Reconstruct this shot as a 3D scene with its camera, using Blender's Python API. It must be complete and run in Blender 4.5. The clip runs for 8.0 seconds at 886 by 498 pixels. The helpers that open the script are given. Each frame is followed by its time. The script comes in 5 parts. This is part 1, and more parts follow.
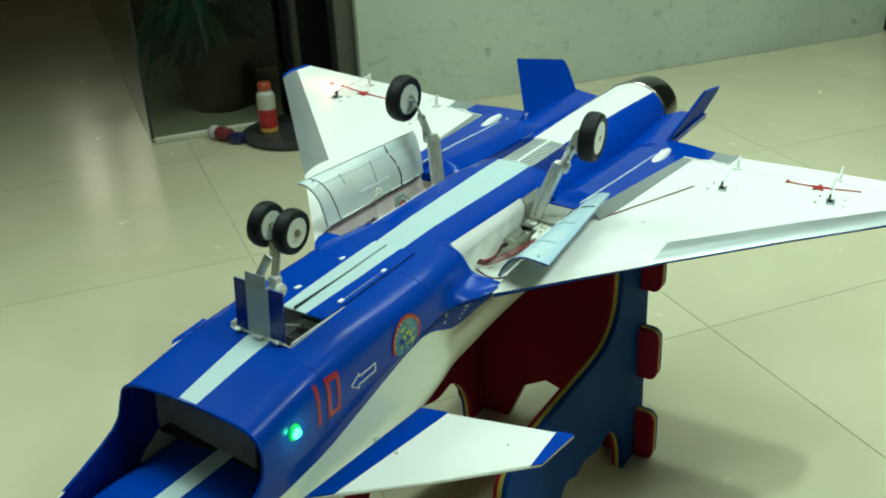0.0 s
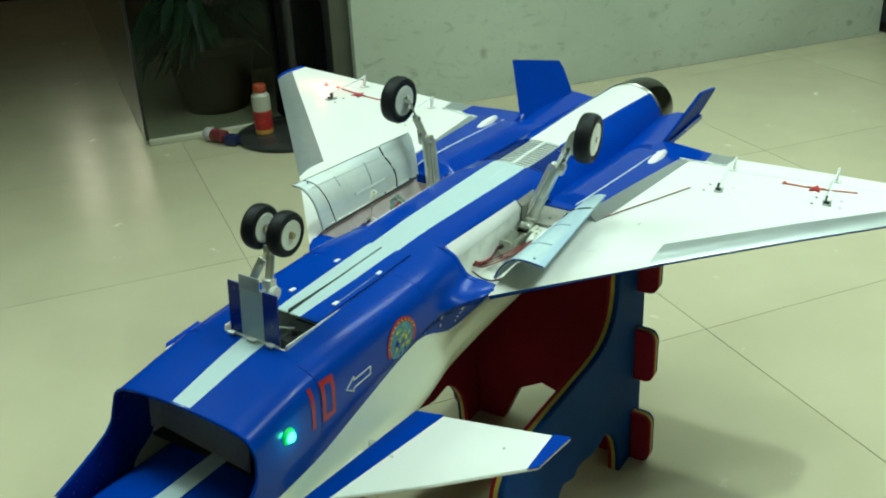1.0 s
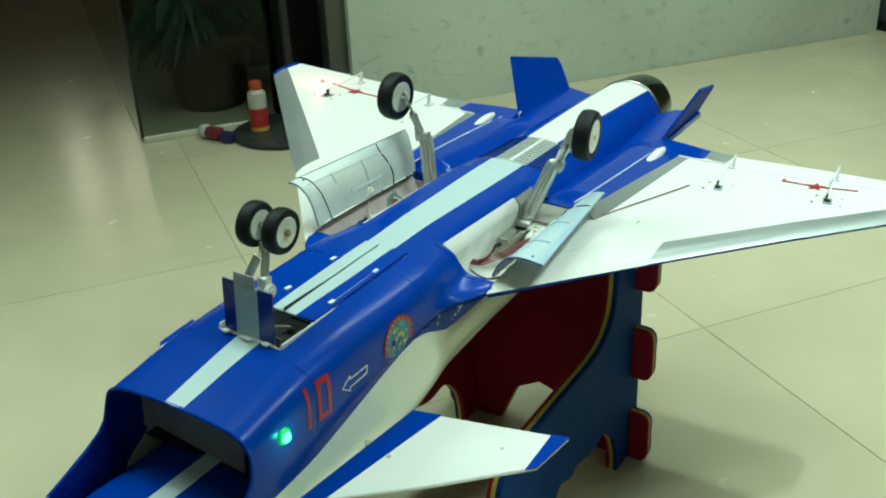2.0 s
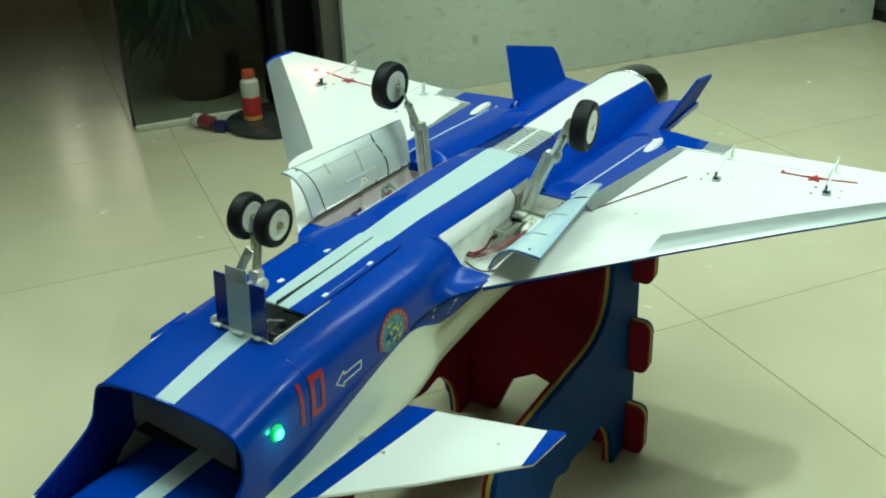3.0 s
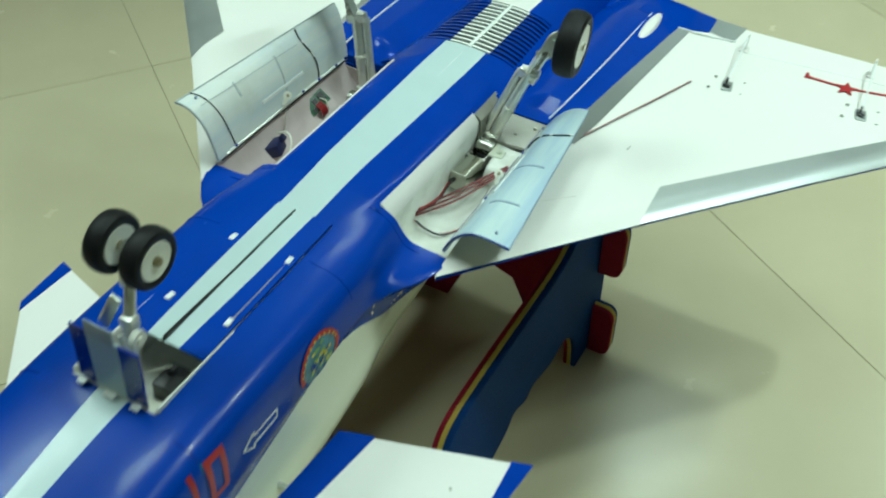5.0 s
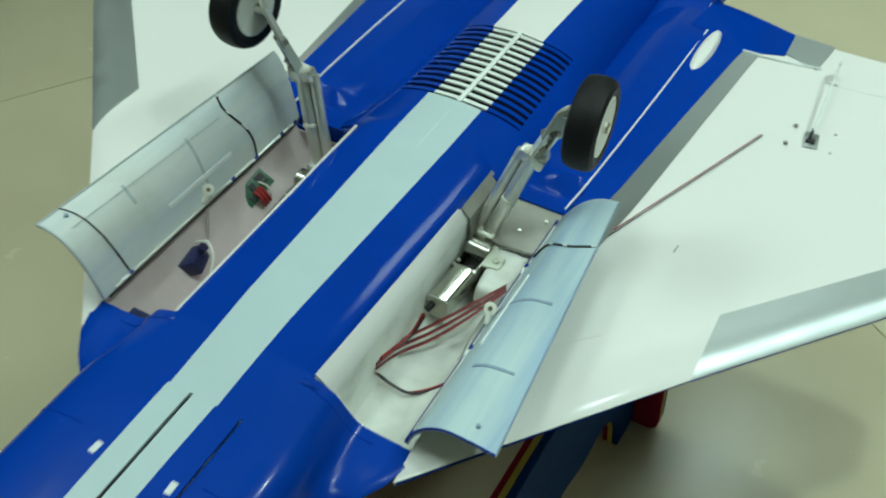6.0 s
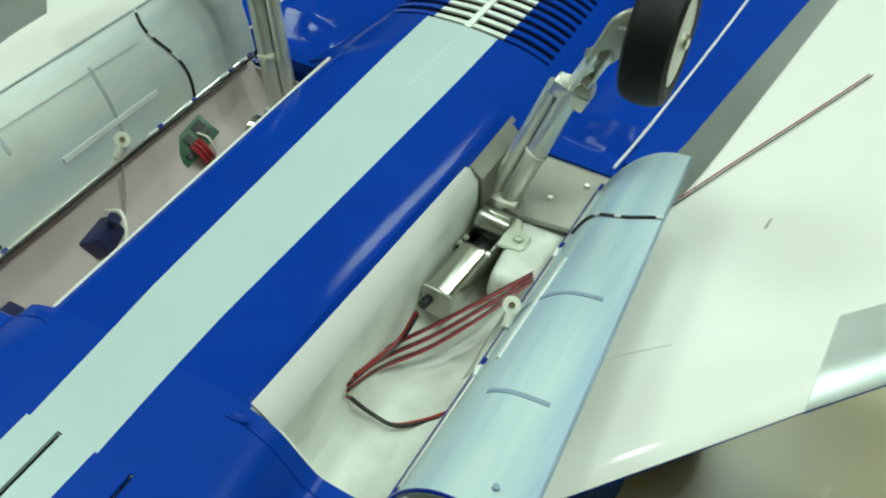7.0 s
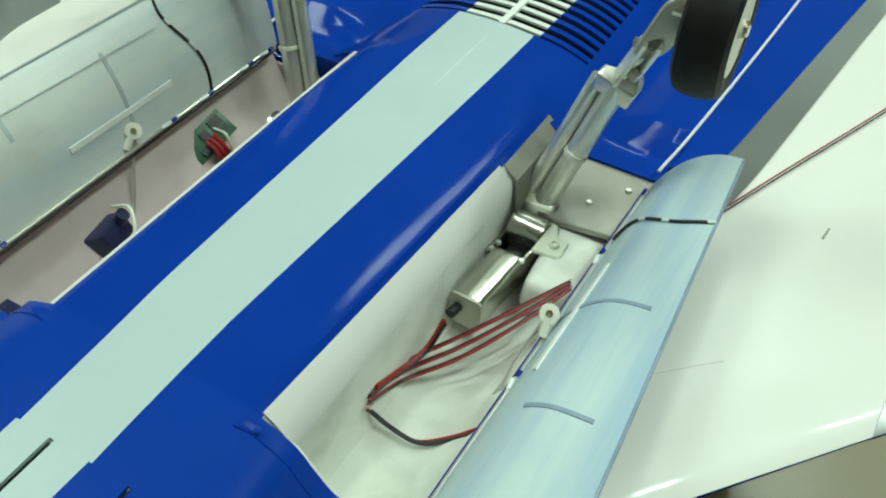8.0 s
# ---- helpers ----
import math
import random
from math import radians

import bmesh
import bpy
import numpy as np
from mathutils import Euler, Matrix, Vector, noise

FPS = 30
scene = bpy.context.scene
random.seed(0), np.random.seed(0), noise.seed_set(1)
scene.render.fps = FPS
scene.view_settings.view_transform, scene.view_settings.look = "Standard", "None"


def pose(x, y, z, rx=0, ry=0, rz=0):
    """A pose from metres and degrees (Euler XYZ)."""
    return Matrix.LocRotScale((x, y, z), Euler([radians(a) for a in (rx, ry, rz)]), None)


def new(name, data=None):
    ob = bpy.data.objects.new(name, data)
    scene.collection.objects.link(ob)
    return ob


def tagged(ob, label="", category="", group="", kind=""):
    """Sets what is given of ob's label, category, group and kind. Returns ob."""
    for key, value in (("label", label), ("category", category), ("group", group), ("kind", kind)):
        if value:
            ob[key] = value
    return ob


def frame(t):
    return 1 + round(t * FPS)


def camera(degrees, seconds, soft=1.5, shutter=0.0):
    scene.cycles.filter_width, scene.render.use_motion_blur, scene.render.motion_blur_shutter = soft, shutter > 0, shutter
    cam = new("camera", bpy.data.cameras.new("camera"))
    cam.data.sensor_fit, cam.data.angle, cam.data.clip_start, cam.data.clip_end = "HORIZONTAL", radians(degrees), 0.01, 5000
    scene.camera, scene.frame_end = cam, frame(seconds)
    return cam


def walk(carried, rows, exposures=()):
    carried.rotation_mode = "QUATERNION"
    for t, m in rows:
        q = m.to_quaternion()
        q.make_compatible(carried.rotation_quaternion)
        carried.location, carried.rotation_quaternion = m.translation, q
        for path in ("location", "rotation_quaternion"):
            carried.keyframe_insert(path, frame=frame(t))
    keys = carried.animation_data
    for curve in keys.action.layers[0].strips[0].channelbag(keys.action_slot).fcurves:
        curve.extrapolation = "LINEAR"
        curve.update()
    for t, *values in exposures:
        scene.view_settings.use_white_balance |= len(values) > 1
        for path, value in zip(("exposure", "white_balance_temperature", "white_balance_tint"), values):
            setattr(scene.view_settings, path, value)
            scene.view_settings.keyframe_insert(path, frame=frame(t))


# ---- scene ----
cam = camera(48.5, 8.0, soft=2.0, shutter=0.5)
PATH = [
    (0.0, 0.0000, 0.0000, 1.3300, 64.391, 2.513, -22.380),
    (0.5, 0.0017, 0.0025, 1.3303, 64.378, 2.537, -22.540),
    (1.0, 0.0034, 0.0065, 1.3273, 64.473, 2.486, -22.627),
    (1.5, 0.0046, 0.0109, 1.3239, 64.475, 2.402, -22.684),
    (3.0, 0.0122, 0.0398, 1.3153, 63.718, 2.090, -23.104),
    (3.5, 0.0172, 0.0523, 1.3153, 63.371, 1.858, -23.280),
    (4.0, 0.0342, 0.0908, 1.3008, 63.029, 1.819, -24.557),
    (4.2, 0.0483, 0.1121, 1.3267, 61.236, 1.642, -25.234),
    (5.3, 0.2596, 0.5262, 1.4021, 45.953, 0.459, -24.243),
    (5.5, 0.3142, 0.5832, 1.3912, 45.750, 1.419, -23.553),
    (6.0, 0.4089, 0.7173, 1.3205, 44.479, 3.021, -23.319),
    (6.5, 0.4569, 0.8134, 1.2130, 43.202, 3.272, -23.270),
    (7.0, 0.4684, 0.8713, 1.1334, 44.134, 3.148, -22.867),
    (7.5, 0.4731, 0.8926, 1.0949, 45.358, 3.692, -21.603),
    (8.0, 0.4662, 0.8959, 1.0913, 45.833, 2.906, -21.403),
]
walk(cam, [(t, pose(x, y, z, rx, ry, rz)) for t, x, y, z, rx, ry, rz in PATH], ((0.0, -0.05, 6300, 10.5), (4.2, -0.07, 6300, 10.5), (5.4, -0.44, 6200, 17), (6.0, -0.62, 6250, 17), (6.6, -0.42, 6550, 17), (8.0, -0.40, 6700, 17.5)))

# ---------------------------------------------------------------- world and lamps
world = bpy.data.worlds.new("room_world")
scene.world = world
world.use_nodes = True
world.node_tree.nodes["Background"].inputs[0].default_value = (0.9, 1.0, 0.85, 1)
world.node_tree.nodes["Background"].inputs[1].default_value = 0.02


def ceiling_lamp(x, y, sx, sy, power, colour, z=2.98):
    data = bpy.data.lights.new("ceiling_light", "AREA")
    data.shape, data.size, data.size_y, data.energy, data.color = "RECTANGLE", sx, sy, power, colour
    data.spread = radians(115)
    ob = new("ceiling_light_lamp", data)
    ob.matrix_world = pose(x, y, z)
    return ob


WARM = (0.725, 1.0, 0.87)
# First three follow the wing's shadow edges; the last four are added fill.
LAMPS = [(1.0, 0.16, 0.12, 0.12, 7), (1.63, 0.47, 0.12, 0.12, 19), (2.27, 0.68, 0.12, 0.12, 21), (0.3, 1.5, 0.5, 0.3, 7), (-0.1, 2.5, 0.1, 0.5, 3), (-0.8, 2.2, 1.2, 0.3, 27), (2.2, 2.75, 1.2, 0.3, 27), (4.2, 2.2, 1.2, 0.3, 20), (0.4, -2.4, 1.2, 0.3, 20)]
for lx, ly, sx, sy, power in LAMPS:
    ceiling_lamp(lx, ly, sx, sy, power, WARM)


# ---------------------------------------------------------------- materials
def nodes_of(name):
    m = bpy.data.materials.new(name)
    m.use_nodes = True
    nt = m.node_tree
    return m, nt, nt.nodes["Principled BSDF"]


def noise_node(nt, scale, detail=4.0, rough=0.55, coords="Object", stretch=None):
    tc = nt.nodes.new("ShaderNodeTexCoord")
    n = nt.nodes.new("ShaderNodeTexNoise")
    n.inputs["Scale"].default_value, n.inputs["Detail"].default_value, n.inputs["Roughness"].default_value = scale, detail, rough
    if stretch:
        mp = nt.nodes.new("ShaderNodeMapping")
        mp.inputs["Scale"].default_value = stretch
        nt.links.new(tc.outputs[coords], mp.inputs["Vector"])
        nt.links.new(mp.outputs["Vector"], n.inputs["Vector"])
    else:
        nt.links.new(tc.outputs[coords], n.inputs["Vector"])
    return n


def ramp(nt, src, stops):
    r = nt.nodes.new("ShaderNodeValToRGB")
    while len(r.color_ramp.elements) < len(stops):
        r.color_ramp.elements.new(0.5)
    for e, (p, c) in zip(r.color_ramp.elements, stops):
        e.position, e.color = p, (*c, 1)
    nt.links.new(src, r.inputs["Fac"])
    return r


def surface(name, colour, rough=0.4, metal=0.0, coat=0.0, vary=0.12, big=6.0, fine=220.0, bump=0.05, coords="Object", spec=0.5, stain=None):
    """A painted, plastic or metal surface with blotches, grain, uneven gloss and a fine relief."""
    m, nt, b = nodes_of(name)
    n1, n2 = noise_node(nt, big, 3, coords=coords), noise_node(nt, fine, 3, coords=coords)
    lo, hi = [max(0.0, c * (1 - vary)) for c in colour], [min(1.0, c * (1 + vary)) for c in colour]
    r = ramp(nt, n1.outputs["Fac"], [(0.15, lo), (0.85, hi)])
    nt.links.new(r.outputs["Color"], b.inputs["Base Color"])
    if stain:
        n3 = noise_node(nt, 26.0, 5, coords=coords)
        mask = ramp(nt, n3.outputs["Fac"], [(0.46, (0, 0, 0)), (0.72, (0.75,) * 3)])
        mix = nt.nodes.new("ShaderNodeMixRGB")
        mix.inputs["Color2"].default_value = (*stain, 1)
        nt.links.new(mask.outputs["Color"], mix.inputs["Fac"])
        nt.links.new(r.outputs["Color"], mix.inputs["Color1"])
        nt.links.new(mix.outputs["Color"], b.inputs["Base Color"])
    rr = ramp(nt, n2.outputs["Fac"], [(0.0, (rough * 0.7,) * 3), (1.0, (min(1, rough * 1.3),) * 3)])
    nt.links.new(rr.outputs["Color"], b.inputs["Roughness"])
    b.inputs["Metallic"].default_value = metal
    b.inputs["Specular IOR Level"].default_value = spec
    b.inputs["Coat Weight"].default_value, b.inputs["Coat Roughness"].default_value = coat, 0.08
    if bump:
        bp = nt.nodes.new("ShaderNodeBump")
        bp.inputs["Strength"].default_value, bp.inputs["Distance"].default_value = bump, 0.002
        nt.links.new(n2.outputs["Fac"], bp.inputs["Height"])
        nt.links.new(bp.outputs["Normal"], b.inputs["Normal"])
    return m


def glow(name, colour, strength):
    m, nt, b = nodes_of(name)
    b.inputs["Base Color"].default_value = (*colour, 1)
    b.inputs["Emission Color"].default_value = (*colour, 1)
    b.inputs["Emission Strength"].default_value = strength
    return m


BLUE = surface("blue_gloss_film", (0.0010, 0.037, 0.315), 0.09, coat=0.0, vary=0.16, big=11, fine=320, bump=0.045, spec=0.10)
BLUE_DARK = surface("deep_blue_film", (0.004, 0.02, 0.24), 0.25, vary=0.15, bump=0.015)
BLUE_SATIN = surface("satin_blue_film", (0.0010, 0.041, 0.330), 0.24, coat=0.08, vary=0.10, big=9, fine=38, bump=0.02, spec=0.10)
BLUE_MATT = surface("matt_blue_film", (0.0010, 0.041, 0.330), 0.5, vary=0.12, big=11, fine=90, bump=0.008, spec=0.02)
STRIPE = surface("pale_cyan_stripe", (0.46, 0.565, 0.575), 0.4, coat=0.1, vary=0.05, big=14, fine=120, bump=0.012)
WHITE = surface("white_gloss_paint", (0.73, 0.70, 0.665), 0.48, coat=0.06, vary=0.012, big=5, fine=40, bump=0.0)
SLAT_WHITE = surface("white_slat_plastic", (0.74, 0.76, 0.72), 0.35, vary=0.05, big=30, bump=0.0)
CREAM = surface("cream_white_gloss_paint", (0.72, 0.74, 0.62), 0.2, coat=0.4, vary=0.06, big=6, fine=70, bump=0.015)
SILVER = surface("silver_grey_paint", (0.40, 0.42, 0.41), 0.42, metal=0.75, vary=0.03, big=4, fine=30, bump=0.0)


def door_paint(name, base, streak, dirt):
    """Airbrushed door paint: long soft strokes from front to back over a mottled ground, with some handling dirt."""
    m, nt, b = nodes_of(name)
    n1 = noise_node(nt, 1.0, 4, 0.6, stretch=(46, 3.2, 46))
    n2 = noise_node(nt, 13, 5, 0.6)
    n3 = noise_node(nt, 60, 3)
    r1 = ramp(nt, n1.outputs["Fac"], [(0.34, streak), (0.62, base)])
    r2 = ramp(nt, n2.outputs["Fac"], [(0.50, (0, 0, 0)), (0.78, (0.7,) * 3)])
    mix = nt.nodes.new("ShaderNodeMixRGB")
    mix.inputs["Color2"].default_value = (*dirt, 1)
    nt.links.new(r2.outputs["Color"], mix.inputs["Fac"])
    nt.links.new(r1.outputs["Color"], mix.inputs["Color1"])
    nt.links.new(mix.outputs["Color"], b.inputs["Base Color"])
    rr = ramp(nt, n3.outputs["Fac"], [(0.2, (0.34,) * 3), (0.8, (0.5,) * 3)])
    nt.links.new(rr.outputs["Color"], b.inputs["Roughness"])
    b.inputs["Specular IOR Level"].default_value = 0.3
    return m


DOOR_PAINT = door_paint("pale_blue_airbrushed_door_paint", (0.50, 0.61, 0.625), (0.33, 0.45, 0.58), (0.41, 0.52, 0.60))
DOOR_GREY = door_paint("pale_grey_airbrushed_door_paint", (0.66, 0.675, 0.645), (0.52, 0.59, 0.625), (0.50, 0.495, 0.43))
TAPE = surface("blue_grey_tape", (0.24, 0.32, 0.43), 0.45, vary=0.25, big=60, bump=0.02)
TAPE_PALE = surface("pale_tape", (0.40, 0.44, 0.45), 0.45, vary=0.2, big=60, bump=0.02)
BRASS = surface("brass_screw", (0.36, 0.30, 0.19), 0.35, metal=1.0)
BAY_PINK = surface("pinkish_white_bay_foam", (0.56, 0.46, 0.455), 0.6, vary=0.08, big=16, fine=100, bump=0.01, stain=(0.46, 0.37, 0.36))
BAY_WHITE = surface("matt_white_bay_paint", (0.70, 0.70, 0.645), 0.6, vary=0.12, big=18, fine=100, bump=0.02, stain=(0.50, 0.49, 0.44))
PLATE_GREY = surface("grey_mount_plate", (0.29, 0.275, 0.24), 0.42, metal=0.35, vary=0.3, big=25)
STEEL = surface("bright_steel", (0.80, 0.79, 0.73), 0.32, metal=0.85, vary=0.12, big=60, fine=500, bump=0.03)
ALLOY = surface("satin_alloy", (0.46, 0.46, 0.41), 0.25, metal=1.0, vary=0.1, big=50, fine=300, bump=0.02)
CAST = surface("dull_cast_metal", (0.50, 0.49, 0.41), 0.42, metal=0.3, vary=0.12, big=60)
CHROME = surface("bright_chrome", (0.62, 0.62, 0.54), 0.13, metal=1.0, vary=0.08, big=50, fine=300, bump=0.01)
RUBBER = surface("black_tyre_rubber", (0.007, 0.007, 0.0075), 0.55, vary=0.3, big=40, fine=300, bump=0.08, spec=0.25)
RIM = surface("white_plastic_rim", (0.72, 0.71, 0.62), 0.4, vary=0.08, big=60)
BLACK = surface("black_plastic", (0.012, 0.012, 0.013), 0.35, vary=0.3)
NOZZLE = surface("glossy_black_nozzle", (0.006, 0.005, 0.004), 0.06, coat=0.0, spec=0.45, vary=0.4, big=12, bump=0.0)
# Near-black colour holds the shade deep inside the intake duct.
DUCT_SHADE = surface("unlit_duct_black", (0.02, 0.018, 0.016), 0.6)
GAP_SHADE = surface("matt_black_gap_shade", (0.006, 0.006, 0.007), 0.9, spec=0.1)
DUCT = surface("grey_duct_lining", (0.46, 0.43, 0.45), 0.3, vary=0.3, big=12)
RED = surface("red_paint", (0.36, 0.010, 0.012), 0.4, vary=0.1, big=30)
RED_WIRE = surface("red_wire_sheath", (0.30, 0.012, 0.014), 0.45, vary=0.15, big=60)
PCB = surface("green_circuit_board", (0.02, 0.10, 0.05), 0.4, vary=0.4, big=120)
NAVY = surface("navy_blue_plastic", (0.01, 0.015, 0.07), 0.4, vary=0.3, big=60)
HINGE = surface("white_hinge_tape", (0.72, 0.74, 0.72), 0.5, vary=0.15, big=50)
YELLOW = surface("yellow_decal", (0.65, 0.55, 0.05), 0.45, vary=0.15, big=80)
LIME = surface("lime_decal", (0.20, 0.38, 0.06), 0.45, vary=0.3, big=80)
TEAL = surface("blue_green_decal", (0.06, 0.20, 0.30), 0.45, vary=0.6, big=120)
GREEN_LED, GREEN_CORE, RED_LED = glow("green_led_lens", (0.0, 0.42, 0.09), 0.8), glow("green_led", (0.06, 1.0, 0.32), 6), glow("red_led", (1.0, 0.05, 0.04), 5)
PINK_GLOW = glow("pink_glow_patch", (1.0, 0.42, 0.40), 0.35)
FOAM_BLUE = surface("blue_foam_board", (0.003, 0.037, 0.155), 0.75, vary=0.18, big=9, fine=260, bump=0.15, spec=0.12)
FOAM_RED = surface("dark_red_foam_board", (0.24, 0.008, 0.022), 0.75, vary=0.18, big=9, fine=260, bump=0.15, spec=0.15)
FOAM_YELLOW = surface("yellow_foam_core", (0.48, 0.32, 0.06), 0.8, vary=0.15, big=30, spec=0.3)


# ---------------------------------------------------------------- mesh helpers
def part(name, bm, material, parent=None, label="", angle=35, solid=0.0):
    me = bpy.data.meshes.new(name)
    bm.normal_update()
    if solid:
        bmesh.ops.solidify(bm, geom=bm.faces[:], thickness=solid)
        bm.normal_update()
    bm.to_mesh(me)
    bm.free()
    for m in material if isinstance(material, (list, tuple)) else [material]:
        me.materials.append(m)
    me.polygons.foreach_set("use_smooth", [True] * len(me.polygons))
    me.set_sharp_from_angle(angle=radians(angle))
    ob = new(name, me)
    if parent:
        ob.parent = parent
    if label:
        tagged(ob, label)
    return ob


def thing(name, m, label, category, group="", kind=""):
    ob = new(name)
    ob.empty_display_size = 0.05
    ob.matrix_world = m
    return tagged(ob, label, category, group, kind)


def join(*bms):
    out = bmesh.new()
    for b in bms:
        me = bpy.data.meshes.new("join_tmp")
        b.to_mesh(me)
        b.free()
        out.from_mesh(me)
        bpy.data.meshes.remove(me)
    return out


def box(cx, cy, cz, sx, sy, sz, bevel=0.0, rot=None, seg=2):
    bm = bmesh.new()
    bmesh.ops.create_cube(bm, size=1)
    bmesh.ops.scale(bm, vec=(sx, sy, sz), verts=bm.verts)
    if bevel:
        bmesh.ops.bevel(bm, geom=bm.edges[:], offset=bevel, segments=seg, affect="EDGES", profile=0.5)
    if rot:
        bmesh.ops.transform(bm, matrix=pose(0, 0, 0, *rot), verts=bm.verts)
    bmesh.ops.translate(bm, vec=(cx, cy, cz), verts=bm.verts)
    return bm


def rod(a, b, r, r2=None, seg=14, caps=True, bevel=0.0):
    """A round bar from a to b."""
    a, b = Vector(a), Vector(b)
    bm = bmesh.new()
    bmesh.ops.create_cone(bm, cap_ends=caps, segments=seg, radius1=r, radius2=r if r2 is None else r2, depth=(b - a).length)
    if bevel:
        bmesh.ops.bevel(bm, geom=[e for e in bm.edges if len([f for f in e.link_faces if len(f.verts) > 4]) == 1], offset=bevel, segments=2, affect="EDGES")
    q = Vector((0, 0, 1)).rotation_difference(b - a).to_matrix().to_4x4()
    bmesh.ops.transform(bm, matrix=Matrix.Translation((a + b) / 2) @ q, verts=bm.verts)
    return bm


def smooth_line(points, n=8):
    pts = [Vector(p) for p in points]
    if len(pts) < 3:
        return pts
    pts = [pts[0] * 2 - pts[1], *pts, pts[-1] * 2 - pts[-2]]
    out = []
    for p0, p1, p2, p3 in zip(pts, pts[1:], pts[2:], pts[3:]):
        for i in range(n):
            t = i / n
            out.append(0.5 * (2 * p1 + (p2 - p0) * t + (2 * p0 - 5 * p1 + 4 * p2 - p3) * t * t + (3 * p1 - p0 - 3 * p2 + p3) * t ** 3))
    return out + [pts[-2]]


def tube(points, r, seg=8, n=6):
    """A wire or hose through the points."""
    line = smooth_line(points, n)
    bm, rings = bmesh.new(), []
    for i, p in enumerate(line):
        d = (line[min(i + 1, len(line) - 1)] - line[max(i - 1, 0)]).normalized()
        u = d.cross(Vector((0, 0, 1)))
        u = u.normalized() if u.length > 1e-4 else Vector((1, 0, 0))
        v = d.cross(u)
        rings.append([bm.verts.new(p + (u * math.cos(k) + v * math.sin(k)) * r) for k in (2 * math.pi * j / seg for j in range(seg))])
    for a, b in zip(rings, rings[1:]):
        for j in range(seg):
            bm.faces.new((a[j], a[(j + 1) % seg], b[(j + 1) % seg], b[j]))
    bm.faces.new(rings[0]), bm.faces.new(rings[-1][::-1])
    return bm


def slab(points, m, thick, bevel=0.0):
    """A flat board: an outline in its own plane, set by the pose m, thick along that plane's z (downwards)."""
    bm = bmesh.new()
    f = bm.faces.new([bm.verts.new((x, y, 0)) for x, y in points])
    f.normal_update()
    if f.normal.z < 0:
        f.normal_flip()
    r = bmesh.ops.extrude_face_region(bm, geom=[f])
    bmesh.ops.translate(bm, vec=(0, 0, -thick), verts=[g for g in r["geom"] if isinstance(g, bmesh.types.BMVert)])
    bmesh.ops.recalc_face_normals(bm, faces=bm.faces)
    if bevel:
        bmesh.ops.bevel(bm, geom=[e for e in bm.edges if len(e.link_faces) == 2 and e.calc_face_angle(0) > 0.9 and abs(e.verts[0].co.z - e.verts[1].co.z) < 1e-6], offset=bevel, segments=2, affect="EDGES")
    bmesh.ops.transform(bm, matrix=m, verts=bm.verts)
    return bm


def turned(profile, seg=28, axis="z"):
    """A body of revolution from (radius, height) pairs."""
    bm, rings = bmesh.new(), []
    for r, h in profile:
        ring = []
        for j in range(seg):
            k = 2 * math.pi * j / seg
            c, s = r * math.cos(k), r * math.sin(k)
            ring.append(bm.verts.new({"z": (c, s, h), "x": (h, c, s), "y": (c, h, s)}[axis]))
        rings.append(ring)
    for a, b in zip(rings, rings[1:]):
        for j in range(seg):
            bm.faces.new((a[j], a[(j + 1) % seg], b[(j + 1) % seg], b[j]))
    if profile[0][0] > 1e-5:
        bm.faces.new(rings[0][::-1])
    if profile[-1][0] > 1e-5:
        bm.faces.new(rings[-1])
    bmesh.ops.remove_doubles(bm, verts=bm.verts, dist=1e-6)
    bmesh.ops.recalc_face_normals(bm, faces=bm.faces)
    return bm


def strap(a, b, wide, thick, normal):
    """A flat link with rounded ends from a to b, facing along normal."""
    a, b, n = Vector(a), Vector(b), Vector(normal).normalized()
    d = (b - a).normalized()
    n = (n - d * n.dot(d)).normalized()
    w, ln, r = n.cross(d), (b - a).length, wide / 2
    ends = [(-r * math.cos(k), r * math.sin(k)) for k in np.linspace(-math.pi / 2, math.pi / 2, 9)] + [(ln + r * math.cos(k), r * math.sin(k)) for k in np.linspace(math.pi / 2, -math.pi / 2, 9)]
    m = Matrix(((d.x, w.x, n.x, a.x), (d.y, w.y, n.y, a.y), (d.z, w.z, n.z, a.z), (0, 0, 0, 1)))
    return slab(ends, m @ Matrix.Translation((0, 0, thick / 2)), thick, min(0.0006, thick / 5))


def moved(bm, m):
    bmesh.ops.transform(bm, matrix=m, verts=bm.verts)
    if m.to_3x3().determinant() < 0:
        bmesh.ops.reverse_faces(bm, faces=bm.faces)
    return bm


def flip(bm, s):
    """Mirror to the other side of the aircraft for s = -1."""
    return moved(bm, Matrix.Diagonal((-1, 1, 1, 1))) if s < 0 else bm


def sheet(grid):
    """Faces between rows of points, sharing the corners."""
    bm = bmesh.new()
    v = [[bm.verts.new(p) for p in row] for row in grid]
    for a, b in zip(v, v[1:]):
        for i in range(len(a) - 1):
            bm.faces.new((a[i], a[i + 1], b[i + 1], b[i]))
    return bm


# ---------------------------------------------------------------- room
TILE, TX, TY = 1.0, 0.445, 1.825
room = thing("floor", Matrix.Identity(4), "polished cream floor of large square tiles", "floor", kind="structure")


